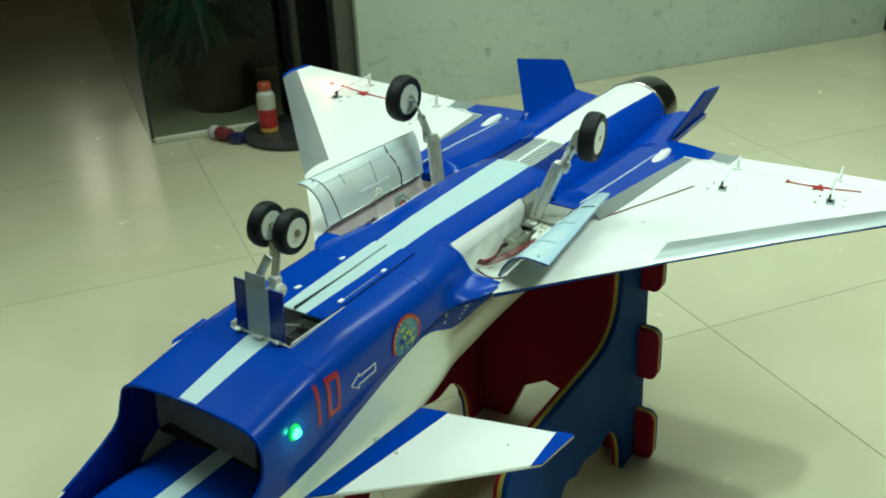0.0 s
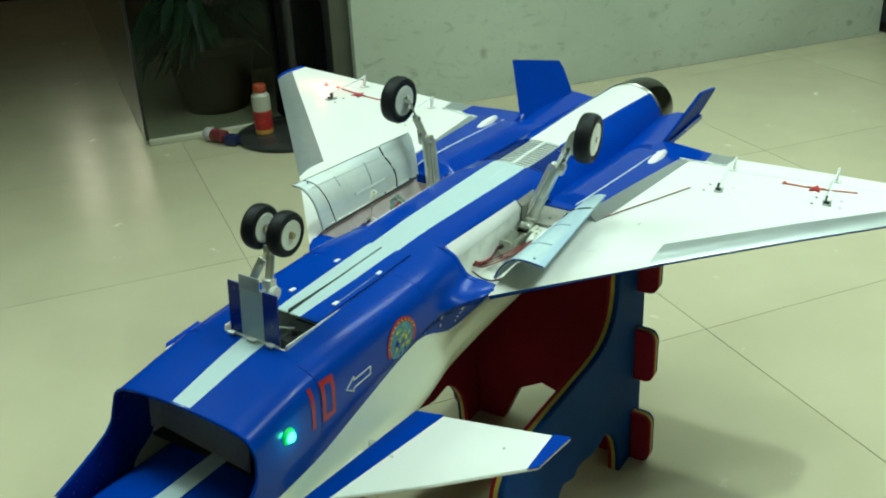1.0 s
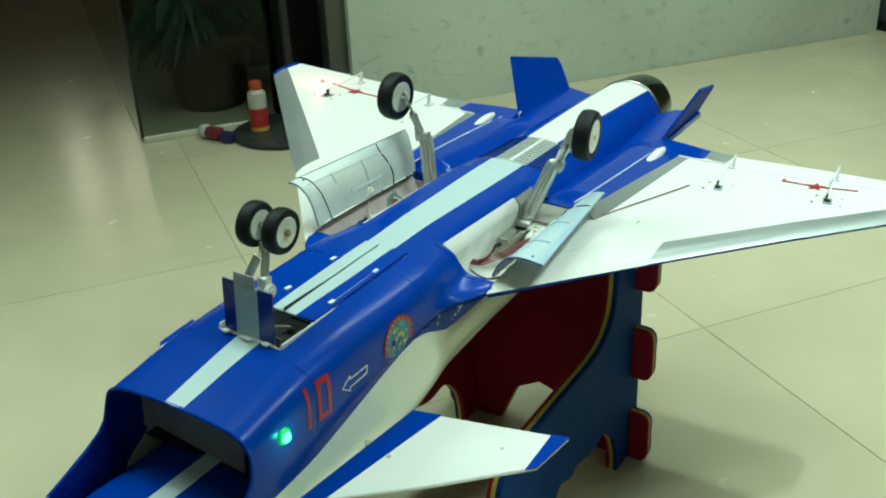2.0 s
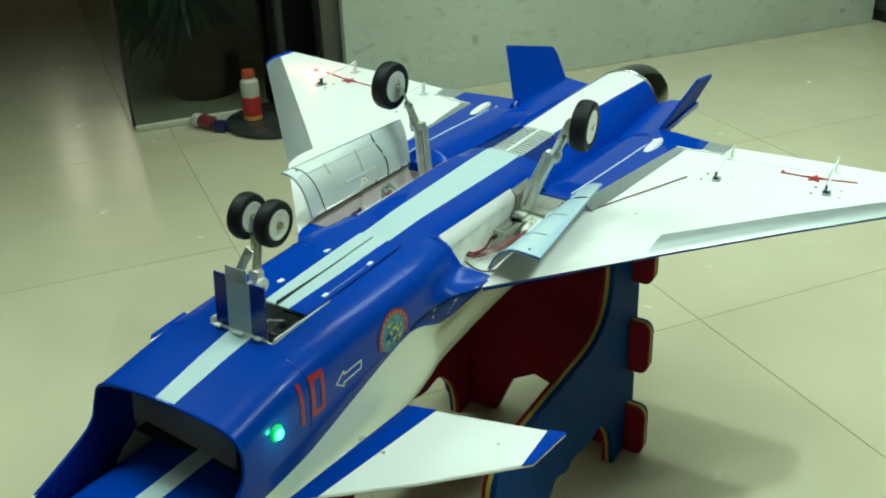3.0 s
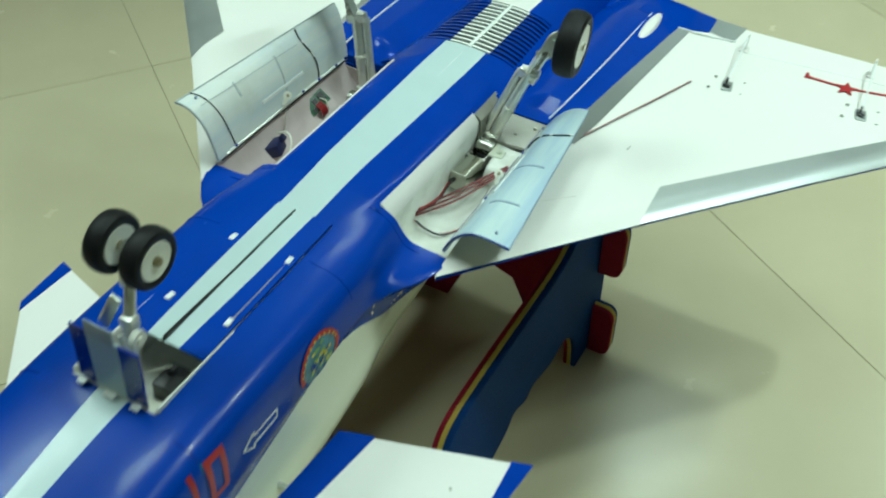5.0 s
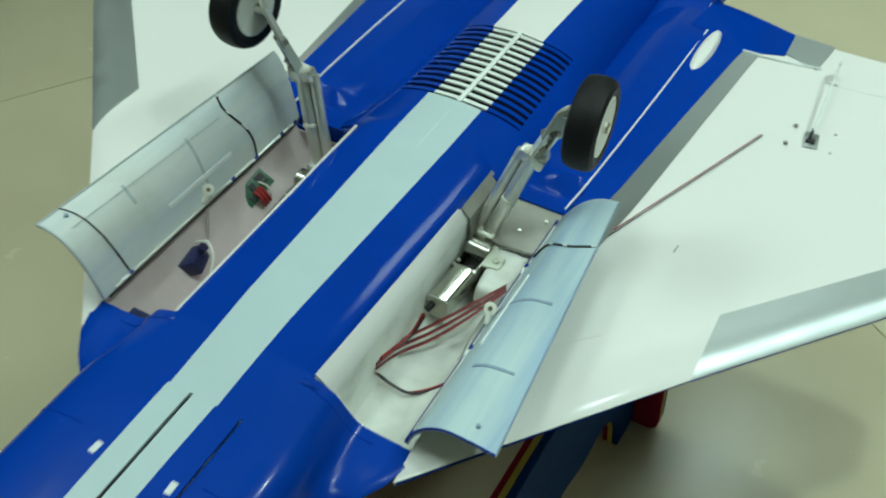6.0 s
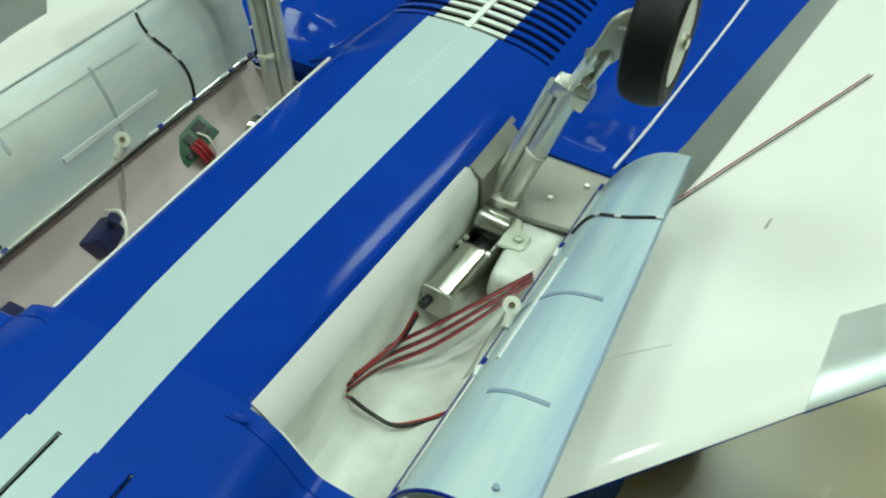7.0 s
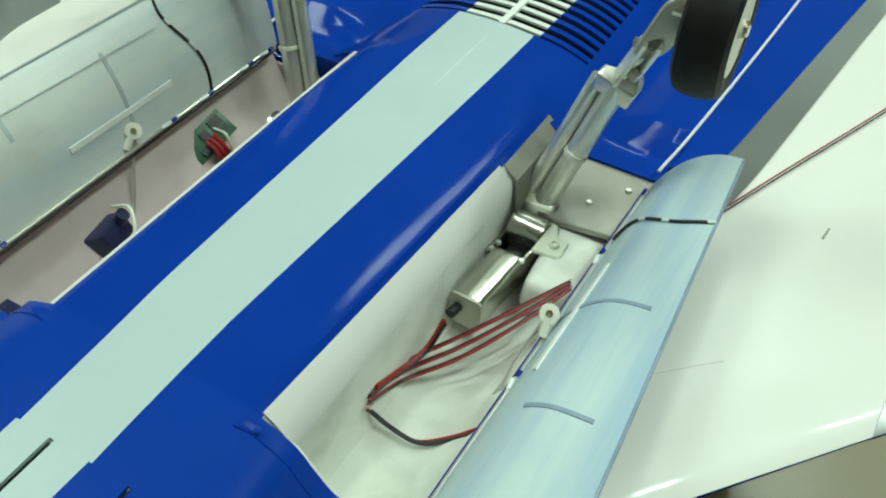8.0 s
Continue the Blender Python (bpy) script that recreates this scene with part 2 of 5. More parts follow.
def tile_material():
    m, nt, b = nodes_of("polished_cream_tile")
    info = nt.nodes.new("ShaderNodeObjectInfo")
    n1, n2 = noise_node(nt, 2.2, 5, coords="Object"), noise_node(nt, 240, 2, coords="Object")
    r1 = ramp(nt, n1.outputs["Fac"], [(0.0, (0.46, 0.398, 0.264)), (1.0, (0.585, 0.515, 0.350))])
    r2 = ramp(nt, n2.outputs["Fac"], [(0.0, (0.97, 0.97, 0.97)), (1.0, (1, 1, 1))])
    r3 = ramp(nt, info.outputs["Random"], [(0, (0.95, 0.95, 0.94)), (1, (1, 1, 1))])
    a, c = nt.nodes.new("ShaderNodeMixRGB"), nt.nodes.new("ShaderNodeMixRGB")
    a.blend_type = c.blend_type = "MULTIPLY"
    a.inputs[0].default_value = c.inputs[0].default_value = 1
    nt.links.new(r1.outputs[0], a.inputs[1]), nt.links.new(r2.outputs[0], a.inputs[2])
    nt.links.new(a.outputs[0], c.inputs[1]), nt.links.new(r3.outputs[0], c.inputs[2])
    nt.links.new(c.outputs[0], b.inputs["Base Color"])
    n3 = noise_node(nt, 9, 4)
    rr = ramp(nt, n3.outputs["Fac"], [(0.0, (0.19,) * 3), (1.0, (0.31,) * 3)])
    nt.links.new(rr.outputs[0], b.inputs["Roughness"])
    b.inputs["Specular IOR Level"].default_value = 0.4
    return m


TILE_MAT = tile_material()
GROUT = surface("grey_grout", (0.33, 0.285, 0.19), 0.9, vary=0.2, big=4)
part("grout_bed", box(1.5, 2.2, -0.03, 12.0, 12.0, 0.055), GROUT, room)


def marble():
    m, nt, b = nodes_of("grey_veined_marble")
    n0 = noise_node(nt, 1.3, 6, 0.6, stretch=(1, 1, 1.6))
    n1 = noise_node(nt, 7.0, 8, 0.66, stretch=(1.0, 1.0, 1.7))
    nt.nodes[n1.name].inputs["Distortion"].default_value = 1.4
    base = ramp(nt, n0.outputs["Fac"], [(0.3, (0.54, 0.59, 0.52)), (0.7, (0.66, 0.71, 0.63))])
    vein = ramp(nt, n1.outputs["Fac"], [(0.30, (0.66, 0.69, 0.66)), (0.41, (0.98, 0.98, 0.98)), (0.57, (1, 1, 1)), (0.70, (0.78, 0.82, 0.79))])
    n2 = noise_node(nt, 5.5, 2, 0.5, stretch=(1.0, 1.0, 1.3))
    spot = ramp(nt, n2.outputs["Fac"], [(0.24, (0.5, 0.52, 0.49)), (0.31, (1, 1, 1)), (1.0, (1, 1, 1))])
    x, x2 = nt.nodes.new("ShaderNodeMixRGB"), nt.nodes.new("ShaderNodeMixRGB")
    x.blend_type = x2.blend_type = "MULTIPLY"
    x.inputs[0].default_value = x2.inputs[0].default_value = 1
    nt.links.new(base.outputs[0], x.inputs[1]), nt.links.new(vein.outputs[0], x.inputs[2])
    nt.links.new(x.outputs[0], x2.inputs[1]), nt.links.new(spot.outputs[0], x2.inputs[2])
    nt.links.new(x2.outputs[0], b.inputs["Base Color"])
    b.inputs["Roughness"].default_value = 0.3
    return m


MARBLE = marble()
PLASTER = surface("warm_plaster", (0.36, 0.41, 0.31), 0.8, vary=0.06, big=2, fine=60)
CEIL = surface("white_ceiling_board", (0.78, 0.78, 0.74), 0.85, vary=0.03, big=2)
# Near-black brown puts the dimness of the room behind the glass into its walls.
DIM_ROOM_WALL = surface("brown_wall_painted_dim", (0.016, 0.014, 0.012), 0.7, vary=0.3, big=2, spec=0.2)
RECESS = surface("recess_shade_black", (0.005, 0.005, 0.005), 0.9, vary=0.3, big=6, bump=0.0, spec=0.1)
GREY_FRAME = surface("dark_grey_metal_frame", (0.10, 0.10, 0.09), 0.4, metal=0.4, vary=0.2, big=8)


def setting(name, bm, mat, label, category):
    return tagged(part(name, bm, mat), label, category, kind="structure")


setting("wall_marble", box(2.66, 4.11, 1.5, 2.92, 0.28, 3.0, 0.004), MARBLE, "pale grey-green veined marble wall slab", "wall")
setting("wall_far", box(1.5, 8.05, 1.5, 12.4, 0.1, 3.0), DIM_ROOM_WALL, "wall behind the glass front, its brown darkened for the dim room", "wall")
setting("wall_side", box(4.05, 6.15, 1.5, 0.1, 4.1, 3.0), DIM_ROOM_WALL, "side wall behind the glass, its brown darkened for the dim room", "wall")
setting("wall_left", box(-4.05, 2.2, 1.5, 0.1, 11.8, 3.0), PLASTER, "plain warm plaster wall", "wall")
setting("wall_right", box(7.05, 2.2, 1.5, 0.1, 11.8, 3.0), PLASTER, "plain warm plaster wall", "wall")
setting("wall_back", box(1.5, -3.55, 1.5, 11.2, 0.1, 3.0), PLASTER, "plain warm plaster wall", "wall")
setting("ceiling", box(1.5, 2.2, 3.05, 12.4, 12.2, 0.1), CEIL, "flat white ceiling", "ceiling")
JET_POSE = pose(0.3820, 1.1998, 0.7378, -2.913, 3.976, -51.948)

# ---------------------------------------------------------------- the model jet, belly up
# Own axes: x to its sides, y from nose to tail, z out of the belly.
jet = thing("model_jet", JET_POSE, "blue and white radio-controlled model fighter jet lying belly up", "model aircraft")

# Half sections of the hull: y, belly height, half width of the stripe, then eleven (x, z) from the stripe round to the spine.
HULL = [
    (-0.41, -0.031, 0.0125, (0.045, -0.033), (0.070, -0.0355), (0.087, -0.040), (0.098, -0.0495), (0.1035, -0.068), (0.106, -0.100), (0.107, -0.138), (0.108, -0.165), (0.105, -0.21), (0.07, -0.26), (0, -0.285)),
    (-0.30, -0.013, 0.0155, (0.045, -0.014), (0.072, -0.0165), (0.0895, -0.0225), (0.1, -0.0345), (0.1045, -0.058), (0.105, -0.100), (0.101, -0.133), (0.106, -0.160), (0.112, -0.205), (0.078, -0.255), (0, -0.28)),
    (-0.20, -0.006, 0.0185, (0.045, -0.007), (0.073, -0.0095), (0.0905, -0.0155), (0.101, -0.028), (0.105, -0.053), (0.104, -0.090), (0.099, -0.113), (0.105, -0.148), (0.114, -0.195), (0.077, -0.238), (0, -0.26)),
    (-0.10, -0.003, 0.021, (0.045, -0.004), (0.073, -0.0065), (0.0905, -0.0125), (0.1015, -0.025), (0.106, -0.048), (0.105, -0.075), (0.098, -0.091), (0.104, -0.138), (0.112, -0.186), (0.074, -0.228), (0, -0.245)),
    (-0.04, -0.001, 0.0215, (0.045, -0.002), (0.073, -0.0045), (0.0905, -0.0105), (0.1015, -0.023), (0.107, -0.044), (0.109, -0.064), (0.101, -0.080), (0.103, -0.131), (0.109, -0.179), (0.072, -0.222), (0, -0.24)),
    (-0.01, -0.0005, 0.0218, (0.045, -0.0015), (0.073, -0.004), (0.0905, -0.0105), (0.1015, -0.0225), (0.1075, -0.042), (0.118, -0.056), (0.108, -0.068), (0.102, -0.124), (0.105, -0.178), (0.07, -0.218), (0, -0.238)),
    (0.02, 0.0, 0.022, (0.045, -0.001), (0.071, -0.0045), (0.089, -0.0125), (0.100, -0.027), (0.1095, -0.041), (0.143, -0.045), (0.136, -0.057), (0.103, -0.117), (0.101, -0.174), (0.066, -0.216), (0, -0.235)),
    (0.06, 0.0, 0.0225, (0.056, -0.0008), (0.067, -0.0045), (0.085, -0.0125), (0.097, -0.0265), (0.111, -0.0375), (0.152, -0.040), (0.150, -0.051), (0.103, -0.113), (0.098, -0.171), (0.064, -0.214), (0, -0.234)),
    (0.20, 0.0, 0.0260, (0.0615, -0.0010), (0.070, -0.006), (0.090, -0.014), (0.112, -0.025), (0.133, -0.033), (0.154, -0.036), (0.152, -0.048), (0.100, -0.112), (0.092, -0.17), (0.06, -0.212), (0, -0.234)),
    (0.345, 0.0, 0.0295, (0.061, -0.0012), (0.074, -0.009), (0.094, -0.019), (0.112, -0.029), (0.132, -0.034), (0.152, -0.036), (0.150, -0.048), (0.100, -0.112), (0.09, -0.168), (0.06, -0.21), (0, -0.232)),
    (0.37, 0.0, 0.0298, (0.045, -0.001), (0.073, -0.009), (0.092, -0.022), (0.103, -0.034), (0.108, -0.042), (0.110, -0.055), (0.109, -0.075), (0.100, -0.114), (0.09, -0.168), (0.06, -0.208), (0, -0.23)),
    (0.43, 0.001, 0.0300, (0.047, -0.003), (0.068, -0.010), (0.085, -0.022), (0.097, -0.036), (0.102, -0.050), (0.102, -0.070), (0.100, -0.090), (0.097, -0.120), (0.09, -0.17), (0.06, -0.21), (0, -0.23)),
    (0.60, 0.001, 0.0305, (0.046, -0.004), (0.064, -0.012), (0.080, -0.025), (0.091, -0.042), (0.096, -0.060), (0.096, -0.080), (0.092, -0.100), (0.088, -0.120), (0.078, -0.15), (0.05, -0.18), (0, -0.195)),
    (0.80, 0.003, 0.036, (0.046, -0.004), (0.062, -0.013), (0.076, -0.027), (0.085, -0.046), (0.089, -0.065), (0.088, -0.085), (0.083, -0.105), (0.075, -0.125), (0.06, -0.145), (0.035, -0.16), (0, -0.165)),
    (1.045, 0.004, 0.042, (0.050, -0.013), (0.060, -0.023), (0.069, -0.037), (0.075, -0.052), (0.078, -0.070), (0.076, -0.090), (0.070, -0.107), (0.060, -0.123), (0.045, -0.137), (0.025, -0.147), (0, -0.151)),
]
KEY_Y = [k[0] for k in HULL]
KEY_V = []
for k in HULL:
    z_edge = k[1] + (k[3][1] - k[1]) * (k[2] / k[3][0]) ** 2
    KEY_V.append(np.array([0, k[1], k[2], z_edge, *[c for p in k[3:] for c in p]]))
KEY_T = [(KEY_V[min(i + 1, len(HULL) - 1)] - KEY_V[max(i - 1, 0)]) / (KEY_Y[min(i + 1, len(HULL) - 1)] - KEY_Y[max(i - 1, 0)]) for i in range(len(HULL))]


def section(y):
    """The half section at y as (x, y, z): the centre line, then columns 1 to 12."""
    i = max(0, min(len(KEY_Y) - 2, sum(k <= y for k in KEY_Y) - 1))
    h = KEY_Y[i + 1] - KEY_Y[i]
    t = (y - KEY_Y[i]) / h
    v = (2 * t ** 3 - 3 * t * t + 1) * KEY_V[i] + (t ** 3 - 2 * t * t + t) * h * KEY_T[i] + (3 * t * t - 2 * t ** 3) * KEY_V[i + 1] + (t ** 3 - t * t) * h * KEY_T[i + 1]
    rake = max(0.0, min(1.0, (-0.30 - y) / 0.11))
    return [(float(x), y - rake * 0.075 * min(1.6, max(0.0, (-0.082 - z) / 0.05)) ** 1.7, float(z)) for x, z in v.reshape(-1, 2)]


def fine_columns(row, sub=3):
    """Rounds the half section by putting points between its columns; column c becomes c * sub."""
    p = [Vector(q) for q in row]
    p = [Vector((-p[1].x, p[1].y, p[1].z)), *p, Vector((-p[-2].x, p[-2].y, p[-2].z))]
    out = []
    for a, b, c, d in zip(p, p[1:], p[2:], p[3:]):
        for i in range(sub):
            t = i / sub
            out.append(0.5 * (2 * b + (c - a) * t + (2 * a - 5 * b + 4 * c - d) * t * t + (3 * b - a - 3 * c + d) * t ** 3))
    return out + [p[-2]]


STATIONS = sorted({round(v, 4) for v in (*np.arange(-0.41, 1.046, 0.0175), -0.41, -0.282, -0.217, 0.0, 0.06, 0.345, 0.3625, 0.42, 0.566, 1.005, 1.045)})
NOSE_BAY, MAIN_BAY, LOUVRE = (-0.282, 0.0), (0.06, 0.345), (0.42, 0.566)


def stripe_shift(y, s):
    """The painted stripe lies a little to one side behind the nose bay."""
    return float(np.interp(y, [0.0, 0.1, 0.5, 0.8], [0, 1, 1, 0])) * (-0.0038 if s > 0 else 0.0042)


def skin(c0, c1, y0, y1, skip=(), s=1, lift=0.0):
    """The hull's skin between two columns and two stations on one side, without the openings."""
    ys = [y for y in STATIONS if y0 - 1e-6 <= y <= y1 + 1e-6]
    rows = []
    for y in ys:
        sec = section(y)
        sec[1] = (sec[1][0] + stripe_shift(y, s), *sec[1][1:])
        rows.append(fine_columns(sec)[c0 * 3:c1 * 3 + 1])
    bm = bmesh.new()
    v = [[bm.verts.new((s * p.x, p.y, p.z + lift)) for p in row] for row in rows]
    for j in range(len(ys) - 1):
        mid = (ys[j] + ys[j + 1]) / 2
        for i in range(len(rows[0]) - 1):
            col = c0 + i / 3
            if any(a <= mid <= b and lo - 1e-6 <= col < hi - 1e-6 for lo, hi, (a, b) in skip):
                continue
            f = (v[j][i], v[j][i + 1], v[j + 1][i + 1], v[j + 1][i])
            bm.faces.new(f if s > 0 else f[::-1])
    loose = [w for w in bm.verts if not w.link_faces]
    bmesh.ops.delete(bm, geom=loose, context="VERTS")
    return bm


def both(c0, c1, y0, y1, skip=()):
    bm = join(skin(c0, c1, y0, y1, skip), skin(c0, c1, y0, y1, skip, -1))
    bmesh.ops.remove_doubles(bm, verts=bm.verts, dist=1e-5)
    return bm


part("front_hull", both(1, 8, -0.41, 0.06, [(1, 2, NOSE_BAY)]), BLUE_SATIN, jet, "satin cobalt blue front shell", solid=0.002)
part("hull", both(1, 8, 0.06, 1.045, [(3, 7, MAIN_BAY), (4, 7, (0.345, 0.3625)), (1, 3, LOUVRE)]), BLUE, jet, "glossy cobalt blue underside shell", solid=0.002)
part("back_shell", both(8, 12, -0.41, 1.045), CREAM, jet, "glossy cream white upper shell", solid=0.002)
for s in (1, -1):
    skirt = []
    for y in np.linspace(-0.065, 0.36, 26):
        cols = fine_columns(section(y))[24:28]
        f = min(1.0, max(0.0, (y + 0.065) / 0.075))
        reach = 2.1 * f * f * (3 - 2 * f)
        skirt.append([cols[min(int(q), 2)].lerp(cols[min(int(q), 2) + 1], q - min(int(q), 2)) + Vector((0.0006, 0, -0.0004)) for q in np.linspace(0, reach, 6)])
    part("strake_skirt", flip(sheet(skirt), s), BLUE_SATIN, jet, solid=0.0008)
part("stripe", both(0, 1, -0.41, -0.282), STRIPE, jet, "pale cyan belly stripe", solid=0.002)
part("stripe", both(0, 1, 0.0, 0.42), STRIPE, jet, "pale cyan belly stripe", solid=0.002)
part("stripe", both(0, 1, 0.566, 1.005), WHITE, jet, "white tail stripe", solid=0.002)
part("tail_band", both(0, 1, 1.005, 1.045), WHITE, jet, solid=0.002)

# Cooling louvres round the belly, over a black sheet painting the gaps' shade.
part("louvre_cavity", both(0, 3, 0.413, 0.573), GAP_SHADE, jet, solid=0.0).location = (0, 0, -0.014)
N_SLAT = 13
for i in range(N_SLAT):
    y = LOUVRE[0] + (i + 0.5) * (LOUVRE[1] - LOUVRE[0]) / N_SLAT
    row = fine_columns(section(y))

    def slat(pts, wide=0.0062):
        a = sheet([[(p.x, y - wide / 2, p.z + 0.0003) for p in pts], [(p.x, y + wide / 2, p.z - 0.0004) for p in pts]])
        r = bmesh.ops.extrude_face_region(a, geom=a.faces[:])
        bmesh.ops.translate(a, vec=(0, 0, -0.0018), verts=[g for g in r["geom"] if isinstance(g, bmesh.types.BMVert)])
        bmesh.ops.recalc_face_normals(a, faces=a.faces)
        return a

    mid = row[:4]
    part("louvre_slat", slat([Vector((-p.x, p.y, p.z)) for p in mid[::-1]] + mid[1:], 0.0056), SLAT_WHITE, jet)
    for s in (1, -1):
        part("louvre_slat", flip(slat(row[3:10]), s), BLUE, jet)
part("stripe_seam", tube([(-0.001, y, 0.0001 + section(y)[0][2] - 0.0004) for y in (0.03, 0.12, 0.22, 0.32, 0.405)], 0.0003, seg=6), HINGE, jet)
part("louvre_bar", box(0, 0.493, 0.0008, 0.0055, 0.148, 0.003, 0.0008), SLAT_WHITE, jet)

# Nose: the forward hull under the air intake.
NOSE = [(-1.06, 0.004, 0.004, -0.217), (-1.03, 0.022, 0.019, -0.216), (-0.95, 0.048, 0.041, -0.215), (-0.80, 0.080, 0.062, -0.214), (-0.62, 0.098, 0.074, -0.214), (-0.46, 0.106, 0.078, -0.214), (-0.34, 0.104, 0.078, -0.214)]


def nose_ring(w, h, zc, y, a0, a1, n):
    out = []
    for i in range(n + 1):
        k = a0 + (a1 - a0) * i / n
        c, q = math.cos(k), math.sin(k)
        out.append((w * abs(c) ** 0.62 * (1 if c >= 0 else -1), y, zc + h * abs(q) ** 0.62 * (1 if q >= 0 else -1)))
    return out


def nose_skin(a0, a1, n):
    ys = np.linspace(-1.06, -0.34, 34)
    cols = [np.interp(ys, [k[0] for k in NOSE], [k[j] for k in NOSE]) for j in (1, 2, 3)]
    bm = sheet([nose_ring(w, h, z, y, a0, a1, n) for y, w, h, z in zip(ys, *cols)])
    bmesh.ops.reverse_faces(bm, faces=bm.faces)
    return bm


part("nose_belly", nose_skin(-0.4, math.pi + 0.4, 34), BLUE, jet, "blue underside of the nose")
part("nose_back", nose_skin(math.pi + 0.4, 2 * math.pi - 0.4, 28), CREAM, jet)
part("nose_stripe", sheet([[(x, y, -0.214 + float(np.interp(y, [k[0] for k in NOSE], [k[2] for k in NOSE])) + 0.0012) for x in (-0.012, -0.004, 0.004, 0.012)] for y in np.linspace(-0.92, -0.345, 24)]), STRIPE, jet)


# Air intake: a lined duct behind the mouth.
def duct_row(y, shrink):
    r = [Vector(p) for p in fine_columns(section(max(y, -0.41)))[:22]]
    floor_z = -0.1355
    out = []
    for p in r:
        q = Vector((p.x * shrink, p.y if y <= -0.40 else y, max(min(p.z - 0.0035, -0.066 if y > -0.29 else 0.0), floor_z)))
        out.append(q)
    out.append(Vector((out[-1].x, out[-1].y, floor_z)))
    return [(-q.x, q.y, q.z) for q in out[::-1]] + [(q.x, q.y, q.z) for q in out[1:]]


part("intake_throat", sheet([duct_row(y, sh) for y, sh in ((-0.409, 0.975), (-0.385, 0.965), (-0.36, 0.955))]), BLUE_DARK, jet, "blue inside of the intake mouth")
part("intake_duct", sheet([duct_row(y, sh) for y, sh in ((-0.36, 0.954), (-0.292, 0.93), (-0.286, 0.928), (-0.22, 0.88), (-0.14, 0.8))]), DUCT, jet, "grey inside of the air intake")
# Floor and end sheets are painted near black for the duct's unlit depth.
part("duct_floor", box(0, -0.25, -0.1365, 0.2, 0.22, 0.002), DUCT_SHADE, jet)
for s in (1, -1):
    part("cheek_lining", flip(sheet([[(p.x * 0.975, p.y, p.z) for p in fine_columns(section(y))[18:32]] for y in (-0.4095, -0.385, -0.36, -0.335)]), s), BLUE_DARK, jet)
part("duct_plate", box(-0.026, -0.349, -0.088, 0.150, 0.003, 0.104, rot=(0, 0, -6)), DUCT, jet, "grey splitter plate inside the air intake")
part("duct_end", box(0, -0.145, -0.100, 0.180, 0.003, 0.080), DUCT_SHADE, jet, "near-black end of the air duct with its shade painted in")
lip = [(p.x, p.y, p.z - 0.0012) for p in fine_columns(section(-0.41))[:25]]
for s in (1, -1):
    part("intake_lip", flip(tube(lip, 0.0022, n=1), s), BLUE, jet)


# Wings.
LE = [(0.150, 0.030), (0.313, 0.224), (0.50, 0.434), (0.69, 0.648)]
TE = [(0.15, 0.80), (0.316, 0.765), (0.50, 0.748), (0.69, 0.735)]


def le_y(x):
    return float(np.interp(x, [p[0] for p in LE], [p[1] for p in LE]))


def wing_z(x):
    return float(np.interp(x, [0.08, 0.15, 0.31, 0.474, 0.69], [-0.034, -0.033, -0.027, -0.014, -0.002]))


def wing_mesh(x0, x1, d0, d1, lift=0.0, thick=0.014, nx=26, nd=14):
    """A piece of wing between two spans and two distances behind the leading edge (d1 None: to the trailing edge)."""
    top, low = [], []
    for i in range(nx + 1):
        x = x0 + (x1 - x0) * i / nx
        chord = float(np.interp(x, [p[0] for p in TE], [p[1] for p in TE])) - le_y(x)
        a, b = d0, chord if d1 is None else d1 - 0.022 * (x - x0) / (x1 - x0)
        lip = float(np.interp(x, [0.15, 0.32, 0.69], [0.008, 0.004, 0.002])) if d0 == 0 else 0.0008
        rt, rl = [], []
        for j in range(nd + 1):
            d = a + (b - a) * (j / nd) ** (1.9 if d0 == 0 else 1.0)
            edge = max(0.0, 1 - d / float(np.interp(x, [0.15, 0.32], [0.085, 0.04])))
            t = thick * (0.12 + 0.88 * min(1.0, (chord - d) / 0.16)) * math.sqrt(max(0.0, 1 - edge ** 2))
            z = wing_z(x) - float(np.interp(x, [0.15, 0.32], [0.0130, 0.0080])) * edge ** 2.2 + lift
            rt.append((x, le_y(x) + d, z))
            rl.append((x, le_y(x) + d + (0.7 * lip if j == 0 else 0.0), z - max(t, lip)))
        top.append(rt), low.append(rl)
    bm = bmesh.new()
    vt = [[bm.verts.new(p) for p in r] for r in top]
    vl = [[bm.verts.new(p) for p in r] for r in low]
    for i in range(nx):
        for j in range(nd):
            bm.faces.new((vt[i][j], vt[i + 1][j], vt[i + 1][j + 1], vt[i][j + 1]))
            bm.faces.new((vl[i][j], vl[i][j + 1], vl[i + 1][j + 1], vl[i + 1][j])).material_index = 1
        bm.faces.new((vt[i][0], vl[i][0], vl[i + 1][0], vt[i + 1][0])).material_index = 1
        bm.faces.new((vt[i][nd], vt[i + 1][nd], vl[i + 1][nd], vl[i][nd]))
    for j in range(nd):
        bm.faces.new((vt[0][j], vt[0][j + 1], vl[0][j + 1], vl[0][j]))
        bm.faces.new((vt[nx][j], vl[nx][j], vl[nx][j + 1], vt[nx][j + 1]))
    return bm


def plate(points, z, thick=0.0012, bevel=0.0):
    """A thin flat patch on the wing or belly; z is a height or a function of x."""
    bm = slab(points, Matrix.Identity(4), thick, bevel)
    for v in bm.verts:
        v.co.z += z(v.co.x) if callable(z) else z
    return bm


def root_edge(y):
    return float(np.interp(y, [0.33, 0.40, 0.536, 0.705, 0.74], [0.176, 0.186, 0.199, 0.216, 0.224]))


